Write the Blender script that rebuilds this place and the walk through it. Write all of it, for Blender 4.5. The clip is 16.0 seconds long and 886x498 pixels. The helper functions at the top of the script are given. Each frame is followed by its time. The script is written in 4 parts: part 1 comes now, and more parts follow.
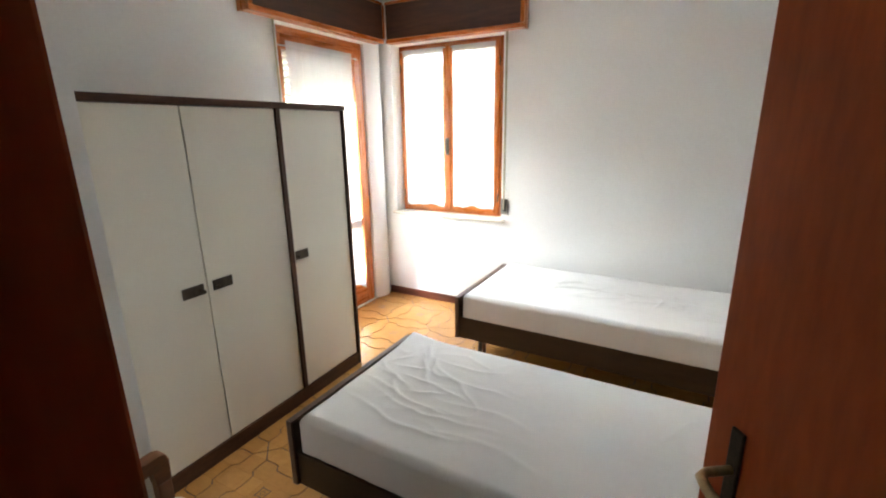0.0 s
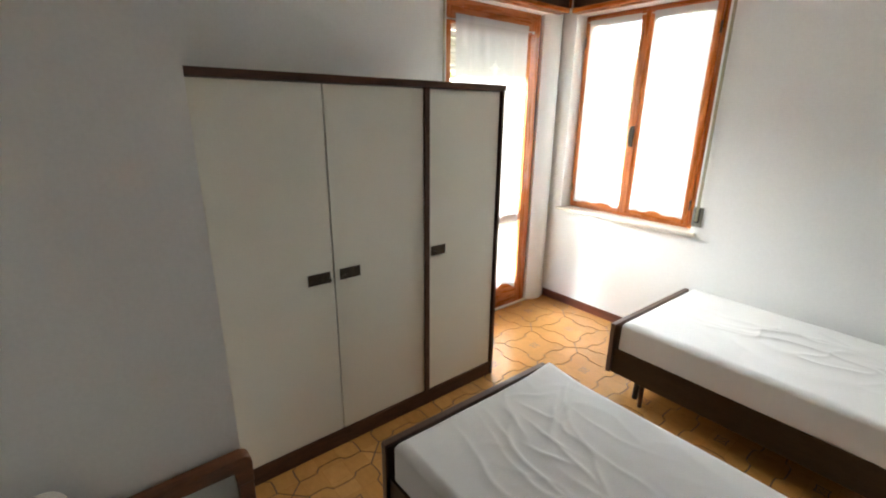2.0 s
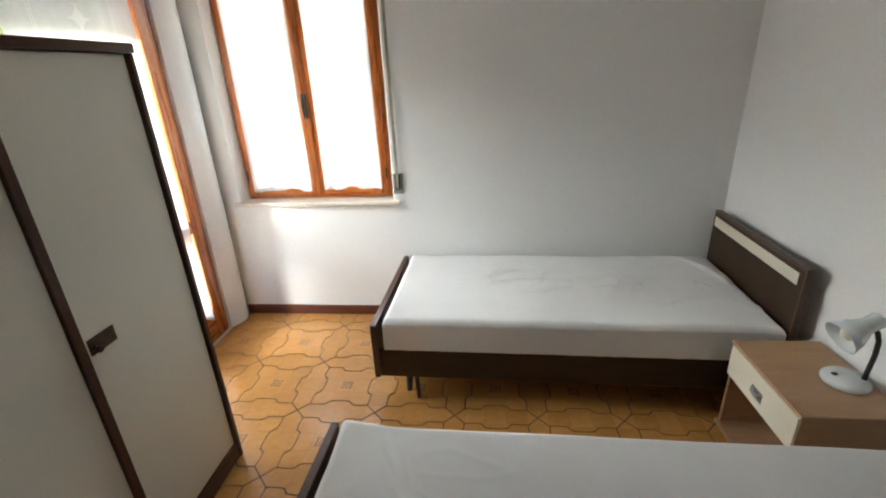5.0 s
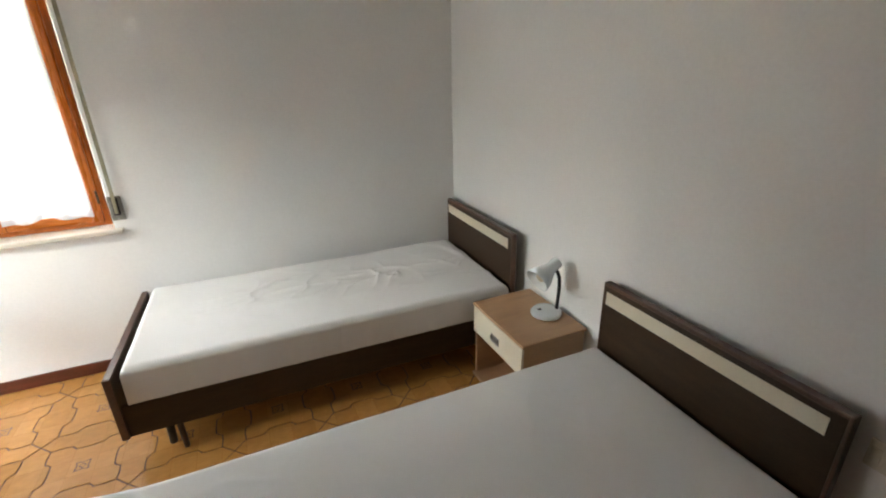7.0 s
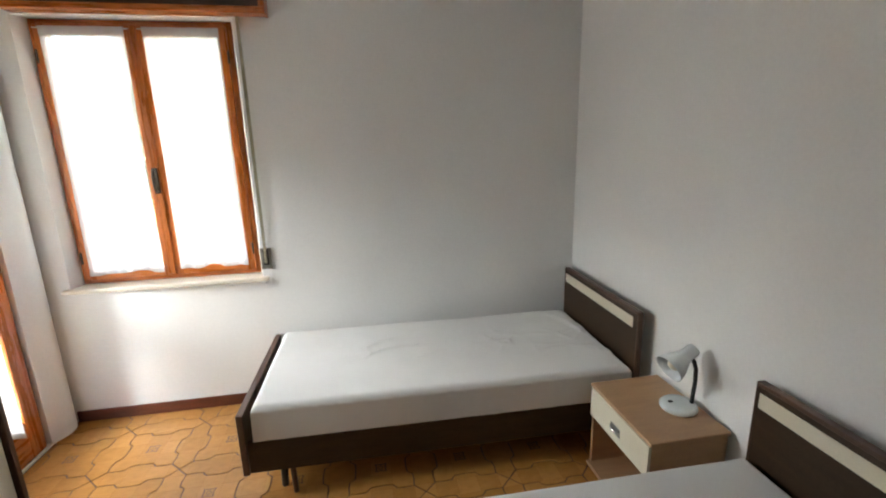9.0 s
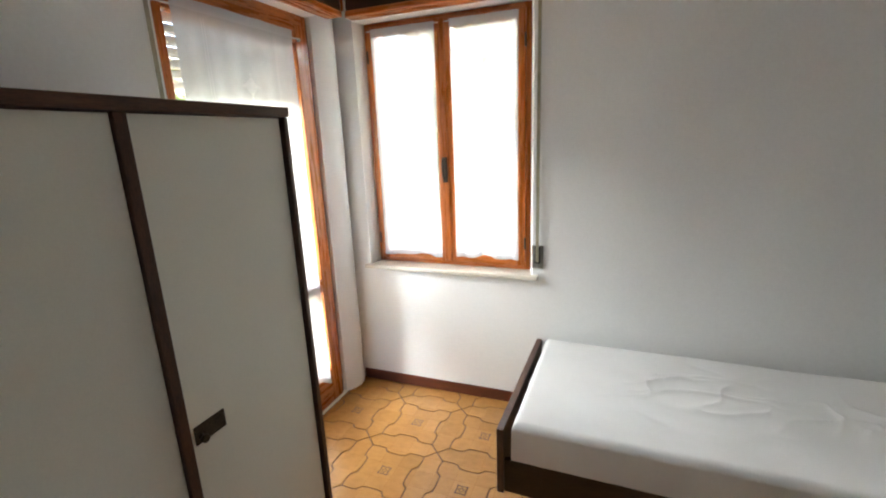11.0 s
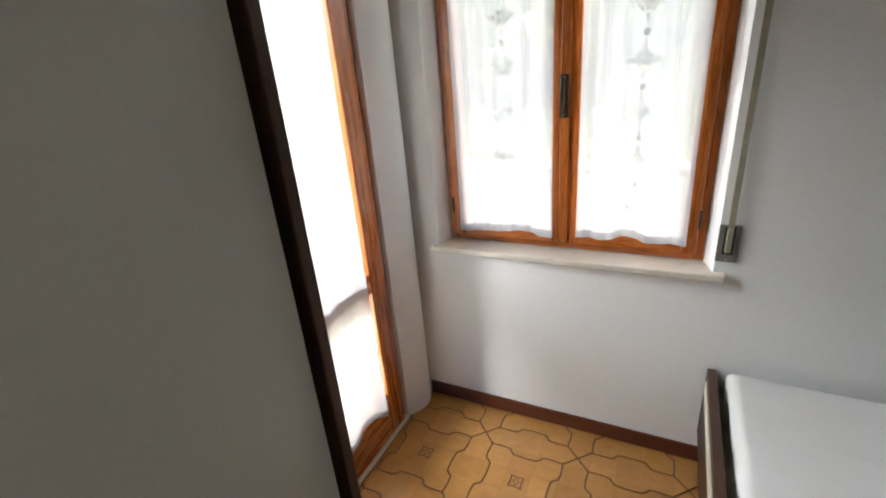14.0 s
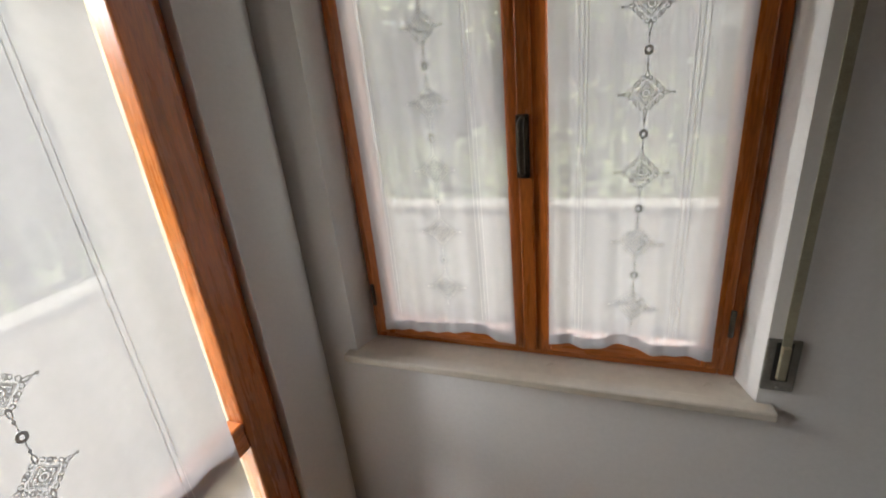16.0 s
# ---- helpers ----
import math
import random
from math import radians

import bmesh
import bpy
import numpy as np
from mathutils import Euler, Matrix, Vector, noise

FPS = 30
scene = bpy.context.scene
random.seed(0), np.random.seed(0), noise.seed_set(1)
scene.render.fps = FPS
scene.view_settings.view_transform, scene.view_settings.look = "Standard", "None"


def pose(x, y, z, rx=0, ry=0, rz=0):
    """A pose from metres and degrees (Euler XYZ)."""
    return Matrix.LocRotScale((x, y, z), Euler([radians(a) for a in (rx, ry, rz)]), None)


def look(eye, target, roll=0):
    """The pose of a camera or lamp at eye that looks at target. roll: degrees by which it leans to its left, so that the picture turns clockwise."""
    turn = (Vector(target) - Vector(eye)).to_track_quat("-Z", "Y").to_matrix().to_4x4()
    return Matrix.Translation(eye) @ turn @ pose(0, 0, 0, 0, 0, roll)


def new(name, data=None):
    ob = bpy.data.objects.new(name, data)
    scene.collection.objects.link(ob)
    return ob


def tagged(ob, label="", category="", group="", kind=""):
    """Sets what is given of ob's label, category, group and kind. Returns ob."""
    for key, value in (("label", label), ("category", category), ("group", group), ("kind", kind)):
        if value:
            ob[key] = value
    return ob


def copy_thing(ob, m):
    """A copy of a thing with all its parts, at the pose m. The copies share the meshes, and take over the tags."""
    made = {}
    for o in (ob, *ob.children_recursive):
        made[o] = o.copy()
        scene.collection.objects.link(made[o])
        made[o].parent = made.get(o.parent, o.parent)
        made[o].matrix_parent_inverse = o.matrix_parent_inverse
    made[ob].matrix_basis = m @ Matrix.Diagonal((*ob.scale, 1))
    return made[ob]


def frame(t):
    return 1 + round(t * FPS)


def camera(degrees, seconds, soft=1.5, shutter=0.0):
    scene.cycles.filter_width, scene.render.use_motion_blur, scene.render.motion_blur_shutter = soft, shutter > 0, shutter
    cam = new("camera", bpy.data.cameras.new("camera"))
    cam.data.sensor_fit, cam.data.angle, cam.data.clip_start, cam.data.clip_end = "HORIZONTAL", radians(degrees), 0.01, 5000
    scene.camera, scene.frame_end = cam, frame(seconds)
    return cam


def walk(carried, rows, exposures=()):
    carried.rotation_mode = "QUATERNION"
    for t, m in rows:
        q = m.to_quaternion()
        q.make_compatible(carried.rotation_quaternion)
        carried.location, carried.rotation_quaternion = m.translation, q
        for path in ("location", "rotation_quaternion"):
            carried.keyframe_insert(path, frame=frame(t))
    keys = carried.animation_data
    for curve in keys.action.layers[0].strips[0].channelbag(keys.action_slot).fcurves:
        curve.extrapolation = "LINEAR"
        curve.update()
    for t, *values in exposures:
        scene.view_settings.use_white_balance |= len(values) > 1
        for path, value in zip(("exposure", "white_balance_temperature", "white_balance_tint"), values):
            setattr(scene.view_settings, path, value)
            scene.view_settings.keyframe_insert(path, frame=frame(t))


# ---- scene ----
cam = camera(89.6, 16.0, 2.0)
PATH = [
    (0, (0.451, -0.115, 1.625), (-0.476, 1.579, 1.104), -0.9),
    (0.5, (0.41, -0.013, 1.622), (-0.673, 1.59, 1.113), -1.3),
    (1, (0.375, 0.087, 1.631), (-0.863, 1.569, 1.109), -0.8),
    (1.5, (0.33, 0.179, 1.632), (-1.081, 1.484, 1.076), -0.4),
    (2, (0.298, 0.284, 1.637), (-1.184, 1.489, 1.046), 0.6),
    (2.5, (0.214, 0.374, 1.629), (-1.263, 1.597, 1.062), 0.7),
    (3, (0.072, 0.46, 1.651), (-1.321, 1.788, 1.107), -0.5),
    (3.5, (-0.081, 0.544, 1.647), (-1.271, 2.029, 1.032), -2.0),
    (4, (-0.172, 0.639, 1.622), (-1.073, 2.28, 0.918), -2.8),
    (4.5, (-0.228, 0.674, 1.621), (-0.782, 2.447, 0.881), -2.9),
    (5, (-0.309, 0.648, 1.646), (-0.517, 2.492, 0.902), -2.7),
    (5.2, (-0.326, 0.633, 1.659), (-0.402, 2.484, 0.905), -2.7),
    (7.3, (-0.191, 0.574, 1.606), (0.601, 2.271, 0.903), -1.3),
    (7.5, (-0.17, 0.573, 1.628), (0.632, 2.297, 1.007), -1.8),
    (8, (-0.188, 0.592, 1.643), (0.532, 2.388, 1.138), -2.1),
    (8.5, (-0.24, 0.61, 1.655), (0.326, 2.469, 1.183), -2.0),
    (9, (-0.275, 0.617, 1.643), (0.057, 2.534, 1.181), -1.5),
    (9.5, (-0.329, 0.663, 1.612), (-0.275, 2.612, 1.167), -0.6),
    (10, (-0.319, 0.771, 1.638), (-0.62, 2.693, 1.171), -0.7),
    (10.2, (-0.324, 0.826, 1.645), (-0.747, 2.723, 1.173), -0.6),
    (12.3, (-0.897, 1.188, 1.664), (-1.755, 2.874, 1.015), -6.0),
    (12.5, (-0.932, 1.27, 1.629), (-1.745, 2.929, 0.862), -6.1),
    (13, (-1.031, 1.497, 1.627), (-1.792, 3.181, 0.861), -5.7),
    (13.5, (-1.082, 1.683, 1.615), (-1.869, 3.341, 0.82), -5.6),
    (14, (-1.113, 1.788, 1.595), (-1.974, 3.432, 0.85), -4.9),
    (14.5, (-1.181, 1.959, 1.628), (-2.132, 3.56, 0.9), -5.3),
    (15, (-1.223, 2.079, 1.646), (-2.184, 3.682, 0.935), -5.5),
    (15.5, (-1.255, 2.224, 1.631), (-2.115, 3.886, 0.926), -5.6),
    (16, (-1.276, 2.436, 1.645), (-1.959, 4.172, 0.924), -5.8),
]
EXPOSURES = [(0, 5.0, 6400, 8), (1.0, 4.7, 6450, 7), (2.0, 4.6, 6500, 7), (3.5, 4.45, 6450, 7), (5.0, 4.1, 6450, 7),
             (7.5, 4.2, 6750, 8), (9.5, 4.05, 6500, 8), (12.5, 3.95, 6450, 8), (14.0, 3.2, 6400, 10), (15.0, 2.2, 6900, 12), (16.0, 2.05, 6800, 13)]
walk(cam, [(t, look(eye, target, roll)) for t, eye, target, roll in PATH], EXPOSURES)

# ---- world, sun and the sky's light at the two openings ----
world = bpy.data.worlds.new("sky")
scene.world = world
world.use_nodes = True
wn = world.node_tree.nodes
sky = wn.new("ShaderNodeTexSky")
sky.sky_type = "NISHITA"
sky.sun_disc = False
sky.sun_elevation, sky.sun_rotation = radians(67), radians(287)
wn["Background"].inputs["Strength"].default_value = 0.12
world.node_tree.links.new(sky.outputs["Color"], wn["Background"].inputs["Color"])

sun = new("sun", bpy.data.lights.new("sun", "SUN"))
sun.data.energy, sun.data.angle, sun.data.color = 4.5, radians(0.6), (1.0, 0.95, 0.87)
sun.matrix_world = look((-4, 1.2, 10), (0, 0, 0))


def sky_lamp(name, eye, target, wide, high, watts, colour):
    """Sky light that falls on one opening from outside and above."""
    lamp = new(name, bpy.data.lights.new(name, "AREA"))
    lamp.data.shape, lamp.data.size, lamp.data.size_y = "RECTANGLE", wide, high
    lamp.data.energy, lamp.data.color = watts, colour
    lamp.matrix_world = look(eye, target)


sky_lamp("window_sky", (0.3, 13.0, 6.0), (-1.4, 3.5, 1.6), 11.0, 3.8, 850, (0.96, 0.965, 0.94))
sky_lamp("balcony_sky", (-9.8, 2.6, 5.0), (-2.1, 2.7, 1.1), 15.0, 4.4, 1500, (0.92, 0.96, 0.98))


# ---- materials ----
def mat(name, base, rough=0.5, vary=0.06, scale=6.0, fine=90.0, bump=0.05, metal=0.0, stretch=(1, 1, 1), per_object=0.0, coat=0.0, dark=None):
    """A surface with a broad and a fine variation, and relief."""
    m = bpy.data.materials.new(name)
    m.use_nodes = True
    n, l = m.node_tree.nodes, m.node_tree.links
    b = n["Principled BSDF"]
    b.inputs["Metallic"].default_value = metal
    b.inputs["Coat Weight"].default_value = coat
    b.inputs["Coat Roughness"].default_value = 0.12
    co, mp = n.new("ShaderNodeTexCoord"), n.new("ShaderNodeMapping")
    mp.inputs["Scale"].default_value = stretch
    l.new(co.outputs["Object"], mp.inputs["Vector"])
    broad, small = n.new("ShaderNodeTexNoise"), n.new("ShaderNodeTexNoise")
    broad.inputs["Scale"].default_value, broad.inputs["Detail"].default_value = scale, 4
    small.inputs["Scale"].default_value, small.inputs["Detail"].default_value = fine, 5
    l.new(mp.outputs["Vector"], broad.inputs["Vector"])
    l.new(mp.outputs["Vector"], small.inputs["Vector"])
    add = n.new("ShaderNodeMath")
    add.operation = "ADD"
    l.new(broad.outputs["Fac"], add.inputs[0])
    l.new(small.outputs["Fac"], add.inputs[1])
    last = add
    if per_object:
        info, mul, more = n.new("ShaderNodeObjectInfo"), n.new("ShaderNodeMath"), n.new("ShaderNodeMath")
        mul.operation, more.operation = "MULTIPLY_ADD", "ADD"
        mul.inputs[1].default_value, mul.inputs[2].default_value = per_object, -per_object / 2
        l.new(info.outputs["Random"], mul.inputs[0])
        l.new(mul.outputs[0], more.inputs[0])
        l.new(add.outputs[0], more.inputs[1])
        last = more
    ramp = n.new("ShaderNodeValToRGB")
    lo = dark or tuple(c * (1 - 2.2 * vary) for c in base)
    hi = tuple(min(1, c * (1 + 1.6 * vary)) for c in base)
    ramp.color_ramp.elements[0].position, ramp.color_ramp.elements[0].color = 0.32, (*lo, 1)
    ramp.color_ramp.elements[1].position, ramp.color_ramp.elements[1].color = 0.68, (*hi, 1)
    half = n.new("ShaderNodeMath")
    half.operation = "MULTIPLY"
    half.inputs[1].default_value = 0.5
    l.new(last.outputs[0], half.inputs[0])
    l.new(half.outputs[0], ramp.inputs["Fac"])
    l.new(ramp.outputs["Color"], b.inputs["Base Color"])
    rr = n.new("ShaderNodeMapRange")
    rr.inputs["To Min"].default_value, rr.inputs["To Max"].default_value = max(0.02, rough - 0.08), min(1, rough + 0.08)
    l.new(broad.outputs["Fac"], rr.inputs["Value"])
    l.new(rr.outputs["Result"], b.inputs["Roughness"])
    if bump:
        bm_ = n.new("ShaderNodeBump")
        bm_.inputs["Strength"].default_value, bm_.inputs["Distance"].default_value = bump, 0.004
        l.new(small.outputs["Fac"], bm_.inputs["Height"])
        l.new(bm_.outputs["Normal"], b.inputs["Normal"])
    return m


CORRIDOR = mat("beige_corridor_paint", (0.42, 0.38, 0.32), 0.8, 0.04, 1.5, 120, 0.05)
PLASTER = mat("white_plaster", (0.85, 0.845, 0.825), 0.75, 0.018, 1.6, 90, 0.035)
CEILING = mat("ceiling_paint", (0.84, 0.84, 0.83), 0.8, 0.02, 1.5, 120, 0.05)
TILE = mat("ochre_tile", (0.55, 0.275, 0.082), 0.22, 0.07, 3, 22, 0.004, stretch=(1, 1.5, 1), per_object=0.20, coat=0.25)


def square_tones(m, size, x, y):
    """Square ceramic tiles under the drawn pattern: a slight change of tone from one to the next and a hairline joint."""
    n, l = m.node_tree.nodes, m.node_tree.links
    geo, mp, br, mix = n.new("ShaderNodeNewGeometry"), n.new("ShaderNodeMapping"), n.new("ShaderNodeTexBrick"), n.new("ShaderNodeMix")
    mp.inputs["Location"].default_value = (-x, -y, 0)
    br.offset, br.squash = 0.0, 1.0
    for key, value in (("Scale", 1.0), ("Mortar Size", 0.0011), ("Mortar Smooth", 0.3), ("Brick Width", size), ("Row Height", size)):
        br.inputs[key].default_value = value
    br.inputs["Color1"].default_value, br.inputs["Color2"].default_value, br.inputs["Mortar"].default_value = (1, 1, 1, 1), (0.84, 0.80, 0.74, 1), (0.70, 0.62, 0.52, 1)
    mix.data_type, mix.blend_type = "RGBA", "MULTIPLY"
    mix.inputs["Factor"].default_value = 0.75
    b = n["Principled BSDF"]
    source = b.inputs["Base Color"].links[0].from_socket
    l.new(geo.outputs["Position"], mp.inputs["Vector"])
    l.new(mp.outputs["Vector"], br.inputs["Vector"])
    l.new(source, mix.inputs[6])
    l.new(br.outputs["Color"], mix.inputs[7])
    l.new(mix.outputs[2], b.inputs["Base Color"])


square_tones(TILE, 0.105, -1.752 - 0.0525, 3.285 - 0.0525)
JOINT = mat("dark_tile_line", (0.115, 0.050, 0.016), 0.4, 0.15, 20, 120, 0.03)
REDWOOD = mat("red_brown_skirting", (0.13, 0.035, 0.018), 0.33, 0.2, 4, 60, 0.04, stretch=(1, 1, 6))
ORANGE = mat("orange_varnished_pine", (0.43, 0.115, 0.017), 0.28, 0.22, 5, 40, 0.05, stretch=(9, 9, 0.7), coat=0.2)
ORANGE_H = mat("orange_varnished_pine_across", (0.43, 0.115, 0.017), 0.28, 0.22, 5, 40, 0.05, stretch=(0.8, 9, 9), coat=0.2)
ORANGE_Y = mat("orange_varnished_pine_along", (0.43, 0.115, 0.017), 0.28, 0.22, 5, 40, 0.05, stretch=(9, 0.8, 9), coat=0.2)
PANEL = mat("dark_brown_box_panel", (0.060, 0.024, 0.014), 0.45, 0.25, 5, 50, 0.06, stretch=(1.2, 1.2, 9))
LAMINATE = mat("cream_laminate", (0.76, 0.74, 0.65), 0.42, 0.02, 2, 200, 0.02)
WALNUT = mat("walnut_edge", (0.082, 0.036, 0.019), 0.42, 0.25, 7, 70, 0.05, stretch=(6, 6, 0.8))
WALNUT_Y = mat("walnut_edge_along", (0.082, 0.036, 0.019), 0.42, 0.25, 7, 70, 0.05, stretch=(6, 0.8, 6))
BRONZE = mat("dark_bronze_pull", (0.060, 0.045, 0.030), 0.38, 0.25, 30, 160, 0.15, metal=0.6)
BEDBROWN = mat("dark_brown_bed_laminate", (0.048, 0.027, 0.014), 0.42, 0.16, 6, 80, 0.04, stretch=(1, 1, 5))
BEDEDGE = mat("brown_bed_edging", (0.092, 0.046, 0.028), 0.40, 0.2, 8, 80, 0.04)
CREAM = mat("cream_inlay", (0.72, 0.67, 0.53), 0.45, 0.03, 4, 150, 0.02)
SHEET = mat("white_cotton_sheet", (0.81, 0.80, 0.78), 0.85, 0.03, 3, 420, 0.10)
BEECH = mat("beech_laminate", (0.46, 0.275, 0.145), 0.40, 0.08, 5, 60, 0.02, stretch=(1, 6, 6))
WHITE = mat("white_lamp_enamel", (0.72, 0.76, 0.76), 0.25, 0.02, 8, 120, 0.0, coat=0.2)
BLACK = mat("black_rubber", (0.015, 0.015, 0.016), 0.5, 0.1, 30, 120, 0.05)
STEEL = mat("brushed_steel", (0.45, 0.44, 0.42), 0.30, 0.1, 20, 200, 0.03, metal=0.9)
GREYBOX = mat("grey_strap_plate", (0.27, 0.26, 0.23), 0.4, 0.12, 25, 150, 0.05, metal=0.5)
STRAP = mat("beige_strap_webbing", (0.36, 0.33, 0.23), 0.85, 0.12, 30, 500, 0.3)
MARBLE = mat("cream_marble_sill", (0.71, 0.65, 0.55), 0.30, 0.05, 7, 40, 0.02)
DOORWOOD = mat("red_brown_door_veneer", (0.42, 0.095, 0.028), 0.5, 0.12, 2, 22, 0.02, stretch=(3, 3, 0.6), coat=0.0)
BRASS = mat("worn_brass", (0.55, 0.42, 0.23), 0.42, 0.15, 30, 150, 0.05, metal=0.55)
ARMWOOD = mat("reddish_chair_wood", (0.16, 0.058, 0.022), 0.36, 0.2, 6, 60, 0.05, stretch=(6, 0.8, 6))
WOVEN = mat("cream_woven_fabric", (0.60, 0.57, 0.49), 0.9, 0.1, 10, 260, 0.5)
PLASTIC = mat("ivory_plastic", (0.60, 0.57, 0.47), 0.4, 0.03, 10, 100, 0.0)
SHUTTER = mat("pale_shutter_plastic", (0.62, 0.56, 0.50), 0.5, 0.05, 6, 90, 0.03)
STUCCO = mat("pale_balcony_stucco", (0.50, 0.47, 0.41), 0.9, 0.10, 3, 60, 0.6)
# Balcony floor set paler than the stucco, as a reflector for the ceiling.
BALCONY = mat("pale_bounce_floor", (0.66, 0.63, 0.57), 0.6, 0.06, 3, 40, 0.1)
GROUND = mat("garden_ground", (0.10, 0.12, 0.05), 0.9, 0.3, 2, 30, 0.5)
LEAF = mat("sunlit_leaves", (0.13, 0.15, 0.04), 0.55, 0.4, 4, 30, 0.05, dark=(0.05, 0.07, 0.02))
BARK = mat("bark", (0.12, 0.085, 0.06), 0.9, 0.3, 6, 60, 0.6)
RENDER_OUT = mat("rough_outer_render", (0.62, 0.57, 0.46), 0.9, 0.12, 9, 70, 0.9)
COPING = mat("weathered_coping", (0.22, 0.21, 0.18), 0.9, 0.12, 4, 60, 0.4)
FENCE = mat("weathered_fence_board", (0.36, 0.32, 0.25), 0.85, 0.15, 3, 40, 0.2, stretch=(1, 0.3, 1))
HOUSE = mat("pale_house_render", (0.62, 0.55, 0.45), 0.9, 0.06, 1, 30, 0.2)
ROOF = mat("clay_roof", (0.33, 0.14, 0.08), 0.8, 0.2, 3, 30, 0.3)


def glass_mat():
    m = bpy.data.materials.new("window_glass")
    m.use_nodes = True
    n, l = m.node_tree.nodes, m.node_tree.links
    n.remove(n["Principled BSDF"])
    clear, shine, mix, fr = n.new("ShaderNodeBsdfTransparent"), n.new("ShaderNodeBsdfGlossy"), n.new("ShaderNodeMixShader"), n.new("ShaderNodeLayerWeight")
    steep, rise = n.new("ShaderNodeMath"), n.new("ShaderNodeMath")
    steep.operation, steep.inputs[1].default_value = "POWER", 5.0
    rise.operation, rise.inputs[1].default_value, rise.inputs[2].default_value = "MULTIPLY_ADD", 0.85, 0.035
    l.new(fr.outputs["Facing"], steep.inputs[0])
    l.new(steep.outputs[0], rise.inputs[0])
    shine.inputs["Roughness"].default_value = 0.02
    clear.inputs["Color"].default_value = (0.95, 0.97, 0.96, 1)
    l.new(rise.outputs[0], mix.inputs["Fac"])
    l.new(clear.outputs["BSDF"], mix.inputs[1])
    l.new(shine.outputs["BSDF"], mix.inputs[2])
    l.new(mix.outputs["Shader"], n["Material Output"].inputs["Surface"])
    return m


def sheer_mat(name, colour, open_share, weave, front_share=0.55):
    """Thin cloth: part of the light goes straight through, part is scattered on both sides."""
    m = bpy.data.materials.new(name)
    m.use_nodes = True
    n, l = m.node_tree.nodes, m.node_tree.links
    n.remove(n["Principled BSDF"])
    clear, back, front = n.new("ShaderNodeBsdfTransparent"), n.new("ShaderNodeBsdfTranslucent"), n.new("ShaderNodeBsdfDiffuse")
    cloth, mix = n.new("ShaderNodeMixShader"), n.new("ShaderNodeMixShader")
    back.inputs["Color"].default_value = (*colour, 1)
    front.inputs["Color"].default_value = (0.74, 0.74, 0.755, 1)
    cloth.inputs["Fac"].default_value = front_share
    co, no, mr = n.new("ShaderNodeTexCoord"), n.new("ShaderNodeTexNoise"), n.new("ShaderNodeMapRange")
    no.inputs["Scale"].default_value, no.inputs["Detail"].default_value = weave, 3
    mr.inputs["To Min"].default_value, mr.inputs["To Max"].default_value = open_share - 0.05, open_share + 0.05
    l.new(co.outputs["Object"], no.inputs["Vector"])
    l.new(no.outputs["Fac"], mr.inputs["Value"])
    l.new(back.outputs["BSDF"], cloth.inputs[1])
    l.new(front.outputs["BSDF"], cloth.inputs[2])
    l.new(mr.outputs["Result"], mix.inputs["Fac"])
    l.new(cloth.outputs["Shader"], mix.inputs[1])
    l.new(clear.outputs["BSDF"], mix.inputs[2])
    l.new(mix.outputs["Shader"], n["Material Output"].inputs["Surface"])
    return m


for m_, spec in ((DOORWOOD, 0.12), (BEDBROWN, 0.3), (WALNUT, 0.3), (WALNUT_Y, 0.3), (PANEL, 0.3)):
    m_.node_tree.nodes["Principled BSDF"].inputs["Specular IOR Level"].default_value = spec
GLASS = glass_mat()
SHEER = sheer_mat("sheer_white_voile", (0.28, 0.278, 0.285), 0.155, 40, 0.55)
HEM = sheer_mat("double_voile_hem", (0.28, 0.28, 0.288), 0.10, 40, 0.66)
SHEER_LONG = sheer_mat("thin_white_voile", (0.27, 0.268, 0.273), 0.125, 40, 0.55)
HEM_LONG = sheer_mat("thin_double_voile_hem", (0.27, 0.27, 0.276), 0.085, 40, 0.66)
LACE = mat("grey_white_lace", (0.72, 0.72, 0.70), 0.9, 0.04, 30, 200, 0.05)


# ---- building helpers ----
ORIGIN = {}


def thing(name, at, label, category, group="", kind=""):
    """An Empty at the base of a thing; its parts are given in world places."""
    e = new(name)
    e.empty_display_size = 0.1
    e.location = at
    ORIGIN[e] = Vector(at)
    return tagged(e, label, category, group, kind)


def part(name, bm, material, parent, label="", smooth=False):
    """One mesh under a thing or a part."""
    o = ORIGIN[parent]
    bmesh.ops.translate(bm, vec=-o, verts=bm.verts)
    return local_part(name, bm, material, parent, label, smooth)


def local_part(name, bm, material, parent, label="", smooth=False):
    bmesh.ops.recalc_face_normals(bm, faces=bm.faces)
    for f in bm.faces:
        f.smooth = smooth
    me = bpy.data.meshes.new(name)
    bm.to_mesh(me)
    bm.free()
    me.materials.append(material)
    ob = new(name, me)
    ob.parent = parent
    ORIGIN[ob] = ORIGIN.get(parent, Vector())
    if label:
        ob["label"] = label
    return ob


def single(name, bm, material, label="", category="", group="", kind="", smooth=False):
    """A thing, or a piece of the setting, that is one mesh."""
    bmesh.ops.recalc_face_normals(bm, faces=bm.faces)
    for f in bm.faces:
        f.smooth = smooth
    me = bpy.data.meshes.new(name)
    bm.to_mesh(me)
    bm.free()
    me.materials.append(material)
    ob = new(name, me)
    ORIGIN[ob] = Vector()
    return tagged(ob, label, category, group, kind)


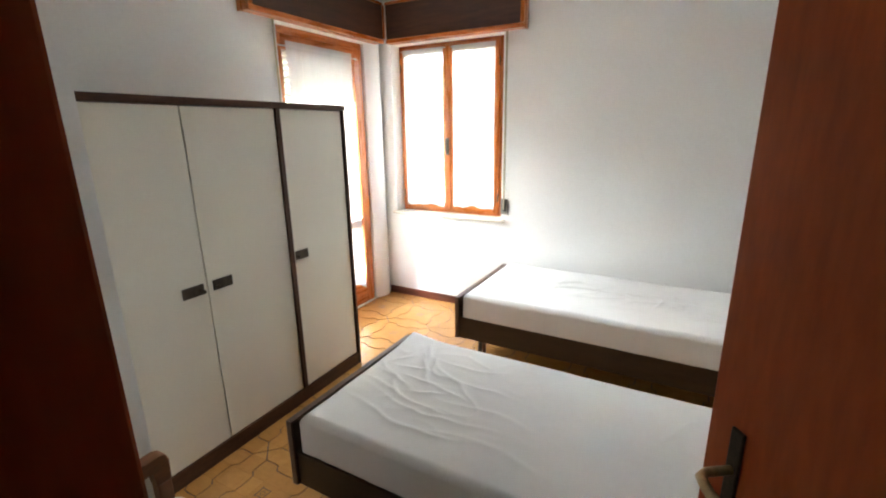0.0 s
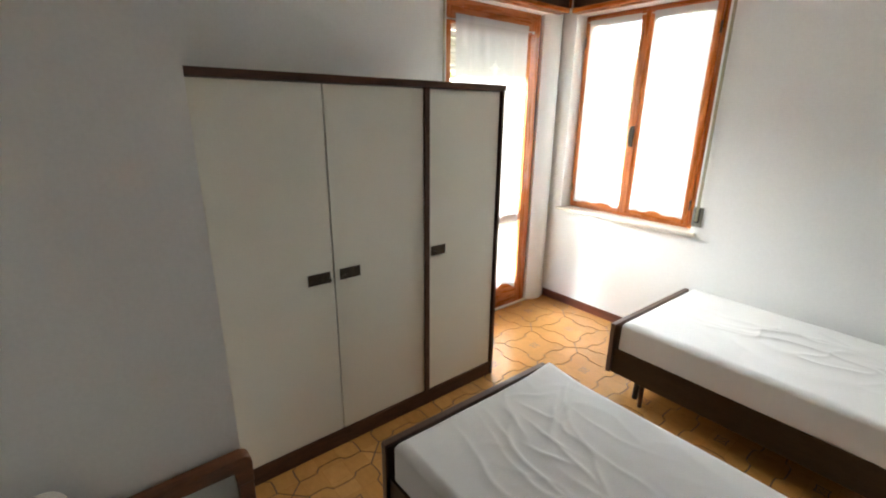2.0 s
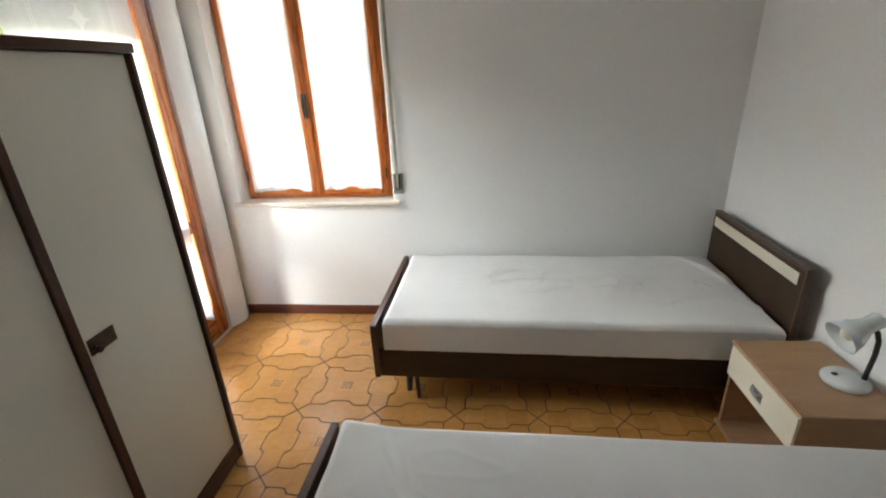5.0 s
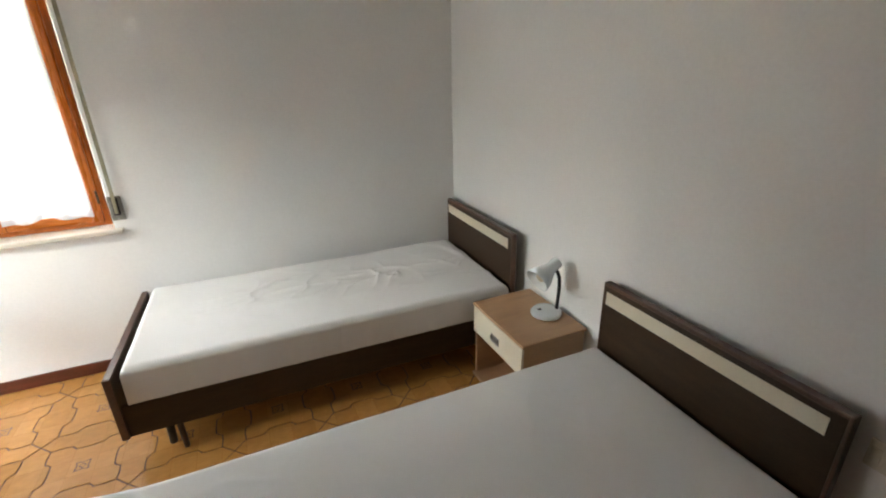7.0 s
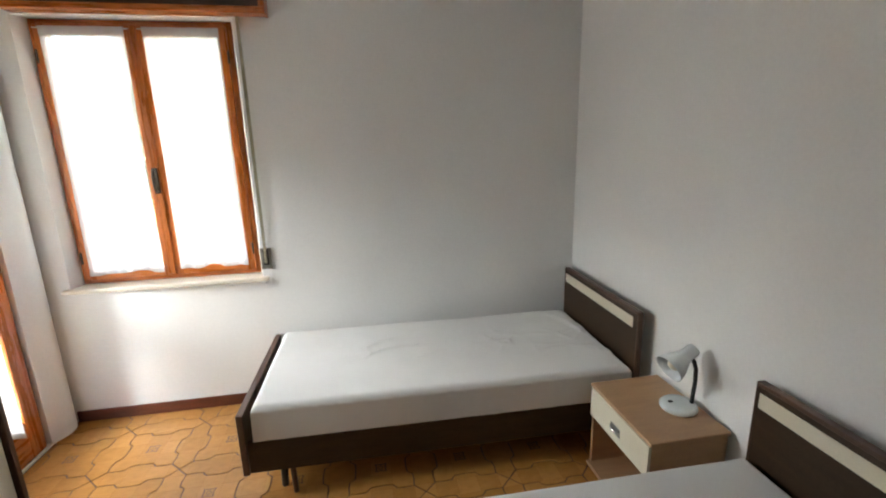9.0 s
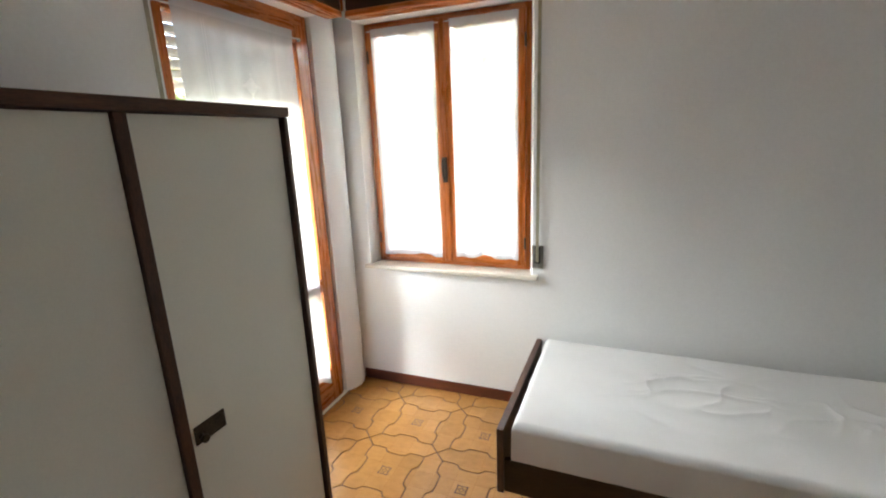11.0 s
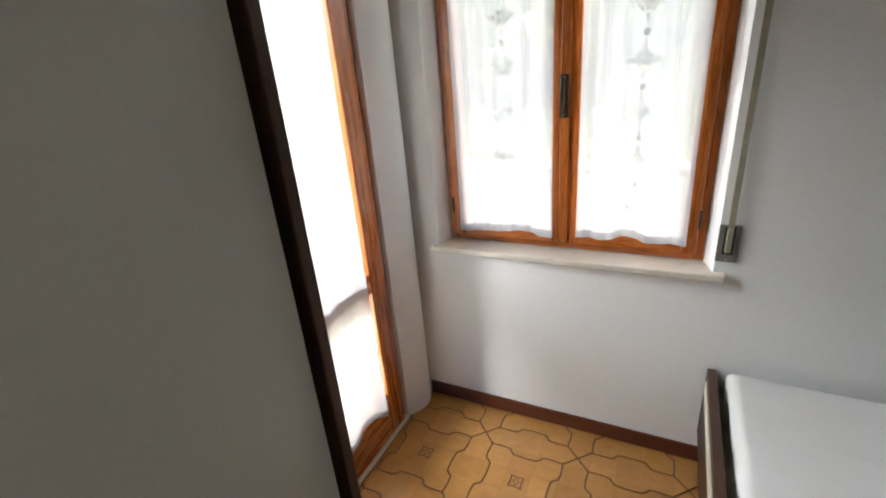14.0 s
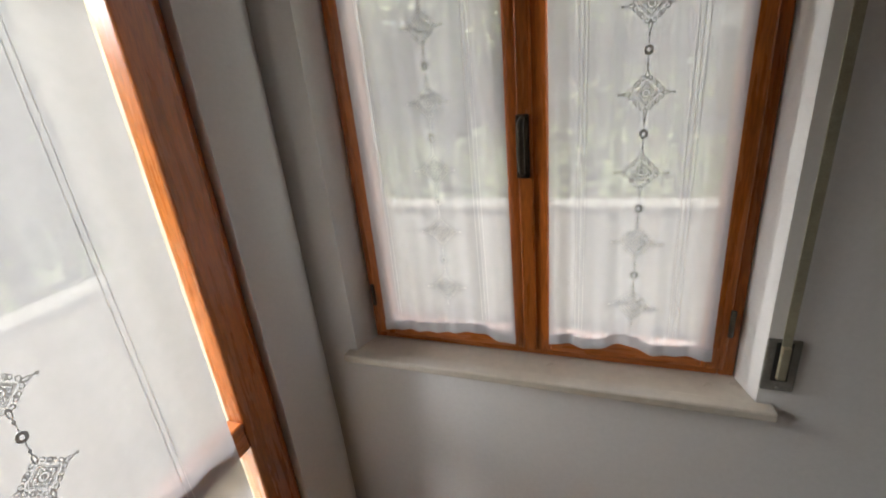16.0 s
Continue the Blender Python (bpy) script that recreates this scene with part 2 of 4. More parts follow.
def box(x0, x1, y0, y1, z0, z1, bevel=0.0, into=None, segments=2):
    bm = bmesh.new()
    bmesh.ops.create_cube(bm, size=1, matrix=Matrix.LocRotScale(((x0 + x1) / 2, (y0 + y1) / 2, (z0 + z1) / 2), None, (abs(x1 - x0), abs(y1 - y0), abs(z1 - z0))))
    if bevel:
        bmesh.ops.bevel(bm, geom=bm.edges[:], offset=bevel, segments=segments, profile=0.5, affect="EDGES")
    return merge(into, bm)


def merge(into, bm):
    if into is None:
        return bm
    me = bpy.data.meshes.new("tmp")
    bm.to_mesh(me)
    bm.free()
    into.from_mesh(me)
    bpy.data.meshes.remove(me)
    return into


def rod(points, radius, sides=10, into=None, flat=1.0):
    """A tube along points; radius may be a number or one for each point."""
    bm = bmesh.new()
    pts = [Vector(p) for p in points]
    rings = []
    side = None
    for i, p in enumerate(pts):
        d = (pts[min(i + 1, len(pts) - 1)] - pts[max(i - 1, 0)]).normalized()
        if side is None:
            side = d.orthogonal().normalized()
        side = (side - d * side.dot(d)).normalized()
        up = d.cross(side)
        r = radius[i] if isinstance(radius, (list, tuple)) else radius
        rings.append([bm.verts.new(p + side * r * math.cos(2 * math.pi * k / sides) + up * r * flat * math.sin(2 * math.pi * k / sides)) for k in range(sides)])
    for a, b in zip(rings, rings[1:]):
        for k in range(sides):
            bm.faces.new((a[k], a[(k + 1) % sides], b[(k + 1) % sides], b[k]))
    bm.faces.new(rings[0][::-1])
    bm.faces.new(rings[-1])
    return merge(into, bm)


def prism(outline, axis, a, b, into=None):
    """An outline of (u, v) pairs pushed along an axis from a to b."""
    bm = bmesh.new()
    put = {"x": lambda u, v, w: (w, u, v), "y": lambda u, v, w: (u, w, v), "z": lambda u, v, w: (u, v, w)}[axis]
    lo = [bm.verts.new(put(u, v, a)) for u, v in outline]
    hi = [bm.verts.new(put(u, v, b)) for u, v in outline]
    bm.faces.new(lo)
    bm.faces.new(hi)
    n = len(outline)
    for i in range(n):
        bm.faces.new((lo[i], lo[(i + 1) % n], hi[(i + 1) % n], hi[i]))
    return merge(into, bm)


def frame_bars(x0, x1, z0, z1, w, y0, y1, bevel=0.004):
    """Four bars of a frame in a wall that faces y; (left, right, top, bottom)."""
    return (box(x0, x0 + w, y0, y1, z0, z1, bevel), box(x1 - w, x1, y0, y1, z0, z1, bevel),
            box(x0 + w, x1 - w, y0, y1, z1 - w, z1, bevel), box(x0 + w, x1 - w, y0, y1, z0, z0 + w, bevel))


# ---- the room ----
XW, XE, YN, YS, ZC = -2.105, 1.14, 3.46, -0.03, 2.70   # west, east, north and south faces, ceiling
XB, YB = -1.02, 0.526                                  # the wall that juts out beside the wardrobe
WX0, WX1, WZ0, WZ1 = -1.98, -0.955, 0.862, 2.345      # window opening
DY0, DY1, DZ1 = 2.245, 3.245, 2.345                   # balcony door opening
OX0, OX1, OZ1 = 0.214, 0.975, 2.06                      # opening of the bedroom door
STRUCT = dict(kind="structure")

n_ = bmesh.new()
SP = 0.026   # the plaster reveals splay by this much towards the room
prism([(XW - 0.3, YN), (WX0 - SP, YN), (WX0, 3.545), (WX0, YN + 0.28), (XW - 0.3, YN + 0.28)], "z", 0, ZC, into=n_)
prism([(WX1 + SP, YN), (XE + 0.15, YN), (XE + 0.15, YN + 0.28), (WX1, YN + 0.28), (WX1, 3.545)], "z", 0, ZC, into=n_)
box(WX0 - SP, WX1 + SP, YN, YN + 0.28, 0, WZ0 - 0.03, into=n_)
box(WX0 - SP, WX1 + SP, YN, YN + 0.28, WZ1, ZC, into=n_)
single("wall_north", n_, PLASTER, "white plastered wall with a window opening", "wall", **STRUCT)

w_ = bmesh.new()
box(XW - 0.28, XW, YB - 0.15, DY0, 0, ZC, into=w_)
box(XW - 0.28, XW, DY0, DY1, DZ1, ZC, into=w_)
single("wall_west", w_, PLASTER, "white plastered wall behind the wardrobe", "wall", **STRUCT)

# the pillar between balcony door and window, with its room corner rounded off
outline = [(XW - 0.28, DY1), (XW - 0.066, DY1)]
for k in range(21):
    f = k / 20
    outline.append((XW - 0.066 + 0.072 * math.sin(math.pi * (0.10 + 0.74 * f)), DY1 + 0.003 + f * (YN - DY1 - 0.003)))
outline.append((XW - 0.28, YN))
single("wall_pillar", prism(outline, "z", 0, ZC), PLASTER, "white plastered pillar with a rounded corner", "pillar", **STRUCT)

single("wall_east", box(XE, XE + 0.15, YS - 0.12, YN, 0, ZC), PLASTER, "white plastered wall behind the headboards", "wall", **STRUCT)
s_ = bmesh.new()
box(XB, OX0 - 0.02, YS - 0.12, YS, 0, ZC, into=s_)
box(OX1 + 0.02, XE, YS - 0.12, YS, 0, ZC, into=s_)
box(OX0 - 0.02, OX1 + 0.02, YS - 0.12, YS, OZ1 + 0.02, ZC, into=s_)
single("wall_south", s_, PLASTER, "white plastered wall with the bedroom door", "wall", **STRUCT)
b_ = bmesh.new()
box(XB - 0.15, XB, YS - 0.12, YB - 0.15, 0, ZC, into=b_)
box(XW, XB, YB - 0.15, YB, 0, ZC, 0, into=b_)
single("wall_recess", b_, PLASTER, "white plastered wall corner beside the wardrobe", "wall", **STRUCT)
single("ceiling", box(XW - 0.28, XE + 0.15, YS - 1.7, YN + 0.28, ZC, ZC + 0.15), CEILING, "plain white painted ceiling", "ceiling", **STRUCT)

# Unseen slab over room and balcony, added to keep sun patches out of the room.
up = bmesh.new()
box(-3.5, 6.0, -6.0, 5.0, ZC + 0.155, 3.3, into=up)
single("upper_storey", up, HOUSE, "unseen pale slab over house and balcony, added to keep the sun out", "storey", **STRUCT)

# corridor behind the camera
c_ = bmesh.new()
box(-0.45, -0.33, YS - 1.7, YS - 0.12, 0, ZC, into=c_)
box(XE + 0.15, XE + 0.27, YS - 1.7, YS - 0.12, 0, ZC, into=c_)
box(-0.45, XE + 0.27, YS - 1.82, YS - 1.7, 0, ZC, into=c_)
single("wall_corridor", c_, CORRIDOR, "beige painted corridor wall", "wall", **STRUCT)


def skirting(name, x0, x1, y0, y1):
    single(name, box(x0, x1, y0, y1, 0.002, 0.075, 0.004), REDWOOD, "red-brown wooden skirting board", "baseboard", **STRUCT)


skirting("baseboard", XW - 0.015, XE - 0.014, YN - 0.013, YN - 0.001)
skirting("baseboard", XE - 0.014, XE - 0.001, YS + 0.001, YN - 0.014)
skirting("baseboard", XB + 0.001, XB + 0.013, YS + 0.014, YB - 0.001)
skirting("baseboard", XB + 0.014, OX0 - 0.08, YS + 0.001, YS + 0.013)

# ---- shutter boxes over the openings ----
BX, BY, BZ0, BZ1, BYL, BXR = -2.0, 3.355, 2.345, 2.668, 1.955, -0.735


def shutter_box_window():
    t = thing("shutter_box", ((BX + BXR) / 2, YN, BZ0), "dark brown shutter box with orange pine edging above the window", "shutter box")
    part("panel", box(BX + 0.022, BXR - 0.03, BY + 0.006, BY + 0.02, BZ0 + 0.034, BZ1 - 0.02, 0.002), PANEL, t)
    part("bottom_rail", box(BX + 0.02, BXR, BY - 0.004, BY + 0.018, BZ0, BZ0 + 0.032, 0.004), ORANGE_H, t, "orange pine rail")
    part("top_rail", box(BX + 0.02, BXR, BY - 0.004, BY + 0.018, BZ1 - 0.02, BZ1, 0.004), ORANGE_H, t, "orange pine rail")
    part("end_stile", box(BXR - 0.03, BXR, BY - 0.003, BY + 0.018, BZ0 + 0.033, BZ1 - 0.021, 0.003), ORANGE, t, "orange pine stile")
    part("end_panel", box(BXR - 0.014, BXR, BY + 0.019, YN - 0.001, BZ0, BZ1, 0.002), ORANGE, t, "orange pine end")
    part("underside", box(BX + 0.005, BXR - 0.015, BY + 0.019, YN - 0.002, BZ0 + 0.004, BZ0 + 0.018), ORANGE_H, t)
    part("lid", box(BX + 0.005, BXR - 0.015, BY + 0.019, YN - 0.002, BZ1 - 0.014, BZ1 - 0.002), PANEL, t)


def shutter_box_door():
    t = thing("shutter_box", (XW, (BYL + BY) / 2, BZ0), "dark brown shutter box with orange pine edging above the balcony door", "shutter box")
    part("panel", box(BX - 0.02, BX - 0.006, BYL + 0.035, BY - 0.006, BZ0 + 0.034, BZ1 - 0.02, 0.002), PANEL, t)
    part("bottom_rail", box(BX - 0.018, BX + 0.004, BYL, BY - 0.005, BZ0, BZ0 + 0.032, 0.004), ORANGE_Y, t, "orange pine rail")
    part("top_rail", box(BX - 0.018, BX + 0.004, BYL, BY - 0.005, BZ1 - 0.02, BZ1, 0.004), ORANGE_Y, t, "orange pine rail")
    part("end_stile", box(BX - 0.018, BX + 0.003, BYL, BYL + 0.034, BZ0 + 0.033, BZ1 - 0.021, 0.003), ORANGE, t, "orange pine stile")
    part("corner_bead", box(BX - 0.004, BX + 0.012, BY - 0.012, BY + 0.003, BZ0 + 0.033, BZ1 - 0.021, 0.004), ORANGE, t, "orange pine corner bead")
    part("end_panel", box(XW + 0.001, BX - 0.019, BYL, BYL + 0.014, BZ0, BZ1, 0.002), ORANGE, t, "orange pine end")
    part("underside", box(XW + 0.002, BX - 0.019, BYL + 0.015, BY, BZ0 + 0.004, BZ0 + 0.018), ORANGE_Y, t)
    part("lid", box(XW + 0.002, BX - 0.019, BYL + 0.015, BY, BZ1 - 0.014, BZ1 - 0.002), PANEL, t)


shutter_box_window()
shutter_box_door()


# ---- window ----
def window():
    t = thing("window_1", ((WX0 + WX1) / 2, 3.56, WZ0), "orange varnished pine casement window with two closed sashes", "window", **STRUCT)
    for nm, bm, m in zip(("frame_jamb", "frame_jamb", "frame_head", "frame_bottom"), frame_bars(WX0 + 0.003, WX1 - 0.003, WZ0 + 0.003, WZ1 - 0.003, 0.036, 3.545, 3.60), (ORANGE, ORANGE, ORANGE_H, ORANGE_H)):
        part(nm, bm, m, t)
    mid = -1.463
    for x0, x1 in ((WX0 + 0.030, mid - 0.001), (mid + 0.001, WX1 - 0.030)):
        z0, z1 = WZ0 + 0.030, WZ1 - 0.030
        w = 0.052
        sash = part("sash", box(x0, x0 + w, 3.525, 3.575, z0, z1, 0.006), ORANGE, t)
        part("stile", box(x1 - w, x1, 3.525, 3.575, z0, z1, 0.006), ORANGE, sash)
        part("rail", box(x0 + w, x1 - w, 3.526, 3.574, z0, z0 + w, 0.006), ORANGE_H, sash)
        part("rail", box(x0 + w, x1 - w, 3.526, 3.574, z1 - w, z1, 0.006), ORANGE_H, sash)
        pane = part("pane", box(x0 + w - 0.008, x1 - w + 0.008, 3.550, 3.554, z0 + w - 0.008, z1 - w + 0.008), GLASS, sash, "clear glass pane")
        pane.visible_shadow = False
    part("cover_strip", box(mid - 0.020, mid + 0.016, 3.513, 3.5245, WZ0 + 0.036, WZ1 - 0.034, 0.004), ORANGE, t)
    h = part("handle", box(mid - 0.022, mid + 0.010, 3.505, 3.5125, 1.395, 1.545, 0.003), BRONZE, t, "dark bronze lever handle")
    part("lever", rod([(mid - 0.006, 3.506, 1.535), (mid - 0.006, 3.482, 1.530), (mid - 0.006, 3.476, 1.505), (mid - 0.006, 3.478, 1.455), (mid - 0.006, 3.486, 1.415), (mid - 0.006, 3.504, 1.405)], [0.007, 0.008, 0.009, 0.009, 0.008, 0.006], into=None), BRONZE, h, smooth=True)
    for z in (1.03, 2.15):
        for x in (WX0 + 0.030, WX1 - 0.030):
            part("hinge", rod([(x, 3.520, z - 0.035), (x, 3.520, z + 0.035)], 0.006), BRONZE, t, "dark metal hinge", smooth=True)


window()
sill = bmesh.new()
box(WX0 - 0.055, WX1 + 0.062, YN - 0.040, YN - 0.0005, WZ0 - 0.024, WZ0 + 0.001, 0.006, into=sill, segments=3)
prism([(WX0 - SP + 0.001, YN - 0.006), (WX1 + SP - 0.001, YN - 0.006), (WX1 - 0.001, 3.545), (WX1 - 0.001, 3.60), (WX0 + 0.001, 3.60), (WX0 + 0.001, 3.545)], "z", WZ0 - 0.026, WZ0, into=sill)
single("window_sill", sill, MARBLE, "cream marble window sill with rounded front edge", "window sill", **STRUCT)


# Added dark slab, not a known part: it dulls the overbright ledge outside.
single("outer_sill", box(WX0 + 0.001, WX1 - 0.001, 3.602, 3.78, WZ0 - 0.029, WZ0 - 0.012, 0.003), COPING, "dark slab added outside the window to dull the bright ledge", "window sill", **STRUCT)
nib = box(XW - 0.284, XW - 0.185, DY1 - 0.005, DY1 - 0.0005, 0.012, DZ1 - 0.003)
box(XW - 0.55, XW - 0.2845, DY1 - 0.005, YN + 0.28, -0.013, ZC + 0.15, 0.006, into=nib)
single("outer_reveal", nib, RENDER_OUT, "rough pale render of the outer wall beside the balcony door", "wall", **STRUCT)


# ---- sheer curtains ----
def flat_strip(bm, pts, w, place):
    """A narrow flat ribbon through (u, v) pairs."""
    vs = []
    n = len(pts)
    for i, (u, v) in enumerate(pts):
        a, b = pts[max(i - 1, 0)], pts[min(i + 1, n - 1)]
        du, dv = b[0] - a[0], b[1] - a[1]
        k = w / 2 / max(1e-6, math.hypot(du, dv))
        vs.append((bm.verts.new(place(u - dv * k, v + du * k)), bm.verts.new(place(u + dv * k, v - du * k))))
    for a, b in zip(vs, vs[1:]):
        bm.faces.new((a[0], b[0], b[1], a[1]))


def medallion(bm, cu, cv, s, place):
    """A lozenge of lace: centre rosette, double inner lozenge, scrolls along the sides and a looped point at each corner."""
    def ring(u, v, r, w, n=10, tall=1.0):
        flat_strip(bm, [(u + r * math.cos(2 * math.pi * k / n), v + tall * r * math.sin(2 * math.pi * k / n)) for k in range(n + 1)], w, place)

    th = 0.036 * s
    ring(cu, cv, 0.055 * s, 0.05 * s, 8)
    ring(cu, cv, 0.16 * s, th, 14)
    for k in range(8):
        a = math.pi / 4 * k
        ring(cu + 0.215 * s * math.cos(a), cv + 0.215 * s * math.sin(a), 0.045 * s, 0.028 * s, 6)
    for q, w in ((0.36, 1.3), (0.44, 0.8)):
        flat_strip(bm, [(cu + q * s, cv), (cu, cv + q * s), (cu - q * s, cv), (cu, cv - q * s), (cu + q * s, cv)], th * w, place)
    for k in range(4):
        a0, a1 = math.pi / 2 * k, math.pi / 2 * (k + 1)
        am = (a0 + a1) / 2
        for f, turn in ((0.20, 1), (0.42, -1), (0.58, 1), (0.80, -1)):
            bu = cu + 0.64 * s * ((1 - f) * math.cos(a0) + f * math.cos(a1))
            bv = cv + 0.64 * s * ((1 - f) * math.sin(a0) + f * math.sin(a1))
            curl = []
            for j in range(14):
                g = j / 13
                r = (0.115 - 0.085 * g) * s
                b = am + math.pi + turn * (0.6 + 6.6 * g)
                curl.append((bu + r * math.cos(b), bv + r * math.sin(b)))
            flat_strip(bm, curl, th, place)
        tu, tv = math.cos(a0), math.sin(a0)
        drop = []
        for j in range(11):
            b = 2 * math.pi * j / 10
            along, across = 0.70 - 0.14 * math.cos(b), 0.075 * math.sin(b) * (1 - 0.45 * (1 - math.cos(b)) / 2)
            drop.append((cu + s * (along * tu - across * tv), cv + s * (along * tv + across * tu)))
        flat_strip(bm, drop, th, place)
        flat_strip(bm, [(cu + 0.84 * s * tu, cv + 0.84 * s * tv), (cu + 0.92 * s * tu, cv + 0.92 * s * tv)], th, place)
        ring(cu + 0.97 * s * tu, cv + 0.97 * s * tv, 0.035 * s, 0.05 * s, 6)


def bead(bm, cu, cv, s, place):
    flat_strip(bm, [(cu + s * math.cos(a), cv + 1.15 * s * math.sin(a)) for a in [2 * math.pi * k / 10 for k in range(11)]], 0.9 * s, place)


def curtain(name, u0, u1, z0, z1, plane, facing, motif_u, motif_zs, lines, folds, seed, label, taper=0.0, ragged=0.02, group="", cloth=SHEER, hem=HEM):
    """A hanging voile panel. plane: the wall coordinate; facing: +1 or -1, the way into the room."""
    along_x = facing[0] == 0
    sign = facing[1] if along_x else facing[0]
    rnd = random.Random(seed)
    phases = [rnd.uniform(0, 6.28) for _ in range(6)]

    def depth(u, z):
        f = (u - u0) / (u1 - u0)
        g = (z1 - z) / (z1 - z0)
        grow = 0.35 + 0.65 * g
        d = folds * grow * (0.55 * math.sin(f * 19 + phases[0] + 0.8 * g) + 0.35 * math.sin(f * 43 + phases[1] - 1.1 * g) + 0.3 * math.sin(f * 9 + phases[2] + 2 * g))
        return d + 0.0025 * noise.noise(Vector((u * 9, z * 4, seed)))

    def place(u, z, off=0.0):
        g = (z1 - z) / (z1 - z0)
        mid = (u0 + u1) / 2
        uu = mid + (u - mid) * (1 - taper * math.sin(math.pi * min(1, max(0, g))))
        w = plane + sign * (depth(u, z) + off)
        return (uu, w, z) if along_x else (w, uu, z)

    base = place((u0 + u1) / 2, z0)
    t = thing(name, base, label, "curtain", group)
    nu, nz = 90, 70

    def bottom(u):
        f = (u - u0) / (u1 - u0)
        return z0 + ragged * (0.5 * math.sin(f * 7 + phases[3]) + 0.4 * math.sin(f * 15 + phases[4]))

    def sheet(za, zb, rows, off):
        bm = bmesh.new()
        grid = []
        for j in range(rows + 1):
            row = []
            for i in range(nu + 1):
                u = u0 + (u1 - u0) * i / nu
                a, b = (bottom(u) if za is None else za), (bottom(u) + 0.032 if zb is None else zb)
                row.append(bm.verts.new(place(u, a + (b - a) * j / rows, off)))
            grid.append(row)
        for j in range(rows):
            for i in range(nu):
                bm.faces.new((grid[j][i], grid[j][i + 1], grid[j + 1][i + 1], grid[j + 1][i]))
        return bm

    part("cloth", sheet(None, z1, nz, 0.0), cloth, t, smooth=True)
    part("hem", sheet(None, None, 2, 0.003), hem, t, "folded double hem", smooth=True)
    part("heading", sheet(z1 - 0.042, z1, 2, 0.003), hem, t, "gathered double heading", smooth=True)
    for u in lines:
        bm = bmesh.new()
        flat_strip(bm, [(u, z0 + 0.05 + (z1 - 0.06 - z0 - 0.05) * k / 40) for k in range(41)], 0.0013, lambda a, b: place(a, b, 0.003))
        part("drawn_thread_line", bm, LACE, t)
    for z in motif_zs:
        bm = bmesh.new()
        medallion(bm, motif_u, z, 0.056, lambda a, b: place(a, b, 0.006))
        part("lace_medallion", bm, LACE, t, "lozenge of open lace")
    for za, zb in zip(motif_zs, motif_zs[1:]):
        bm = bmesh.new()
        bead(bm, motif_u, (za + zb) / 2, 0.0066, lambda a, b: place(a, b, 0.006))
        flat_strip(bm, [(motif_u, za + 0.055), (motif_u, (za + zb) / 2 - 0.012)], 0.0018, lambda a, b: place(a, b, 0.006))
        flat_strip(bm, [(motif_u, (za + zb) / 2 + 0.012), (motif_u, zb - 0.055)], 0.0018, lambda a, b: place(a, b, 0.006))
        part("lace_bead", bm, LACE, t)
    return t


curtain("window_curtain", -1.912, -1.503, 0.930, 2.300, 3.508, (0, -1), -1.695, [1.087 + 0.1667 * k for k in range(7)], (-1.865, -1.855, -1.60, -1.59, -1.58), 0.011, 3,
        "sheer white voile curtain with lace medallions on the window sash", 0.02, 0.014, "curtains on the window sashes")
curtain("window_curtain", -1.412, -1.020, 0.935, 2.300, 3.508, (0, -1), -1.208, [1.071 + 0.1667 * k for k in range(7)], (-1.345, -1.336, -1.327, -1.12, -1.11, -1.10), 0.010, 8,
        "sheer white voile curtain with lace medallions on the window sash", 0.02, 0.018, "curtains on the window sashes")
for x0, x1 in ((-1.945, -1.480), (-1.440, -1.025)):
    r = thing("curtain_rod", ((x0 + x1) / 2, 3.517, 2.29), "thin white metal curtain rod on the sash", "curtain rod", "rods on the window sashes")
    part("rod", rod([(x0, 3.5165, 2.292), (x1, 3.5165, 2.292)], 0.003, 8), WHITE, r, smooth=True)

# ---- balcony door ----


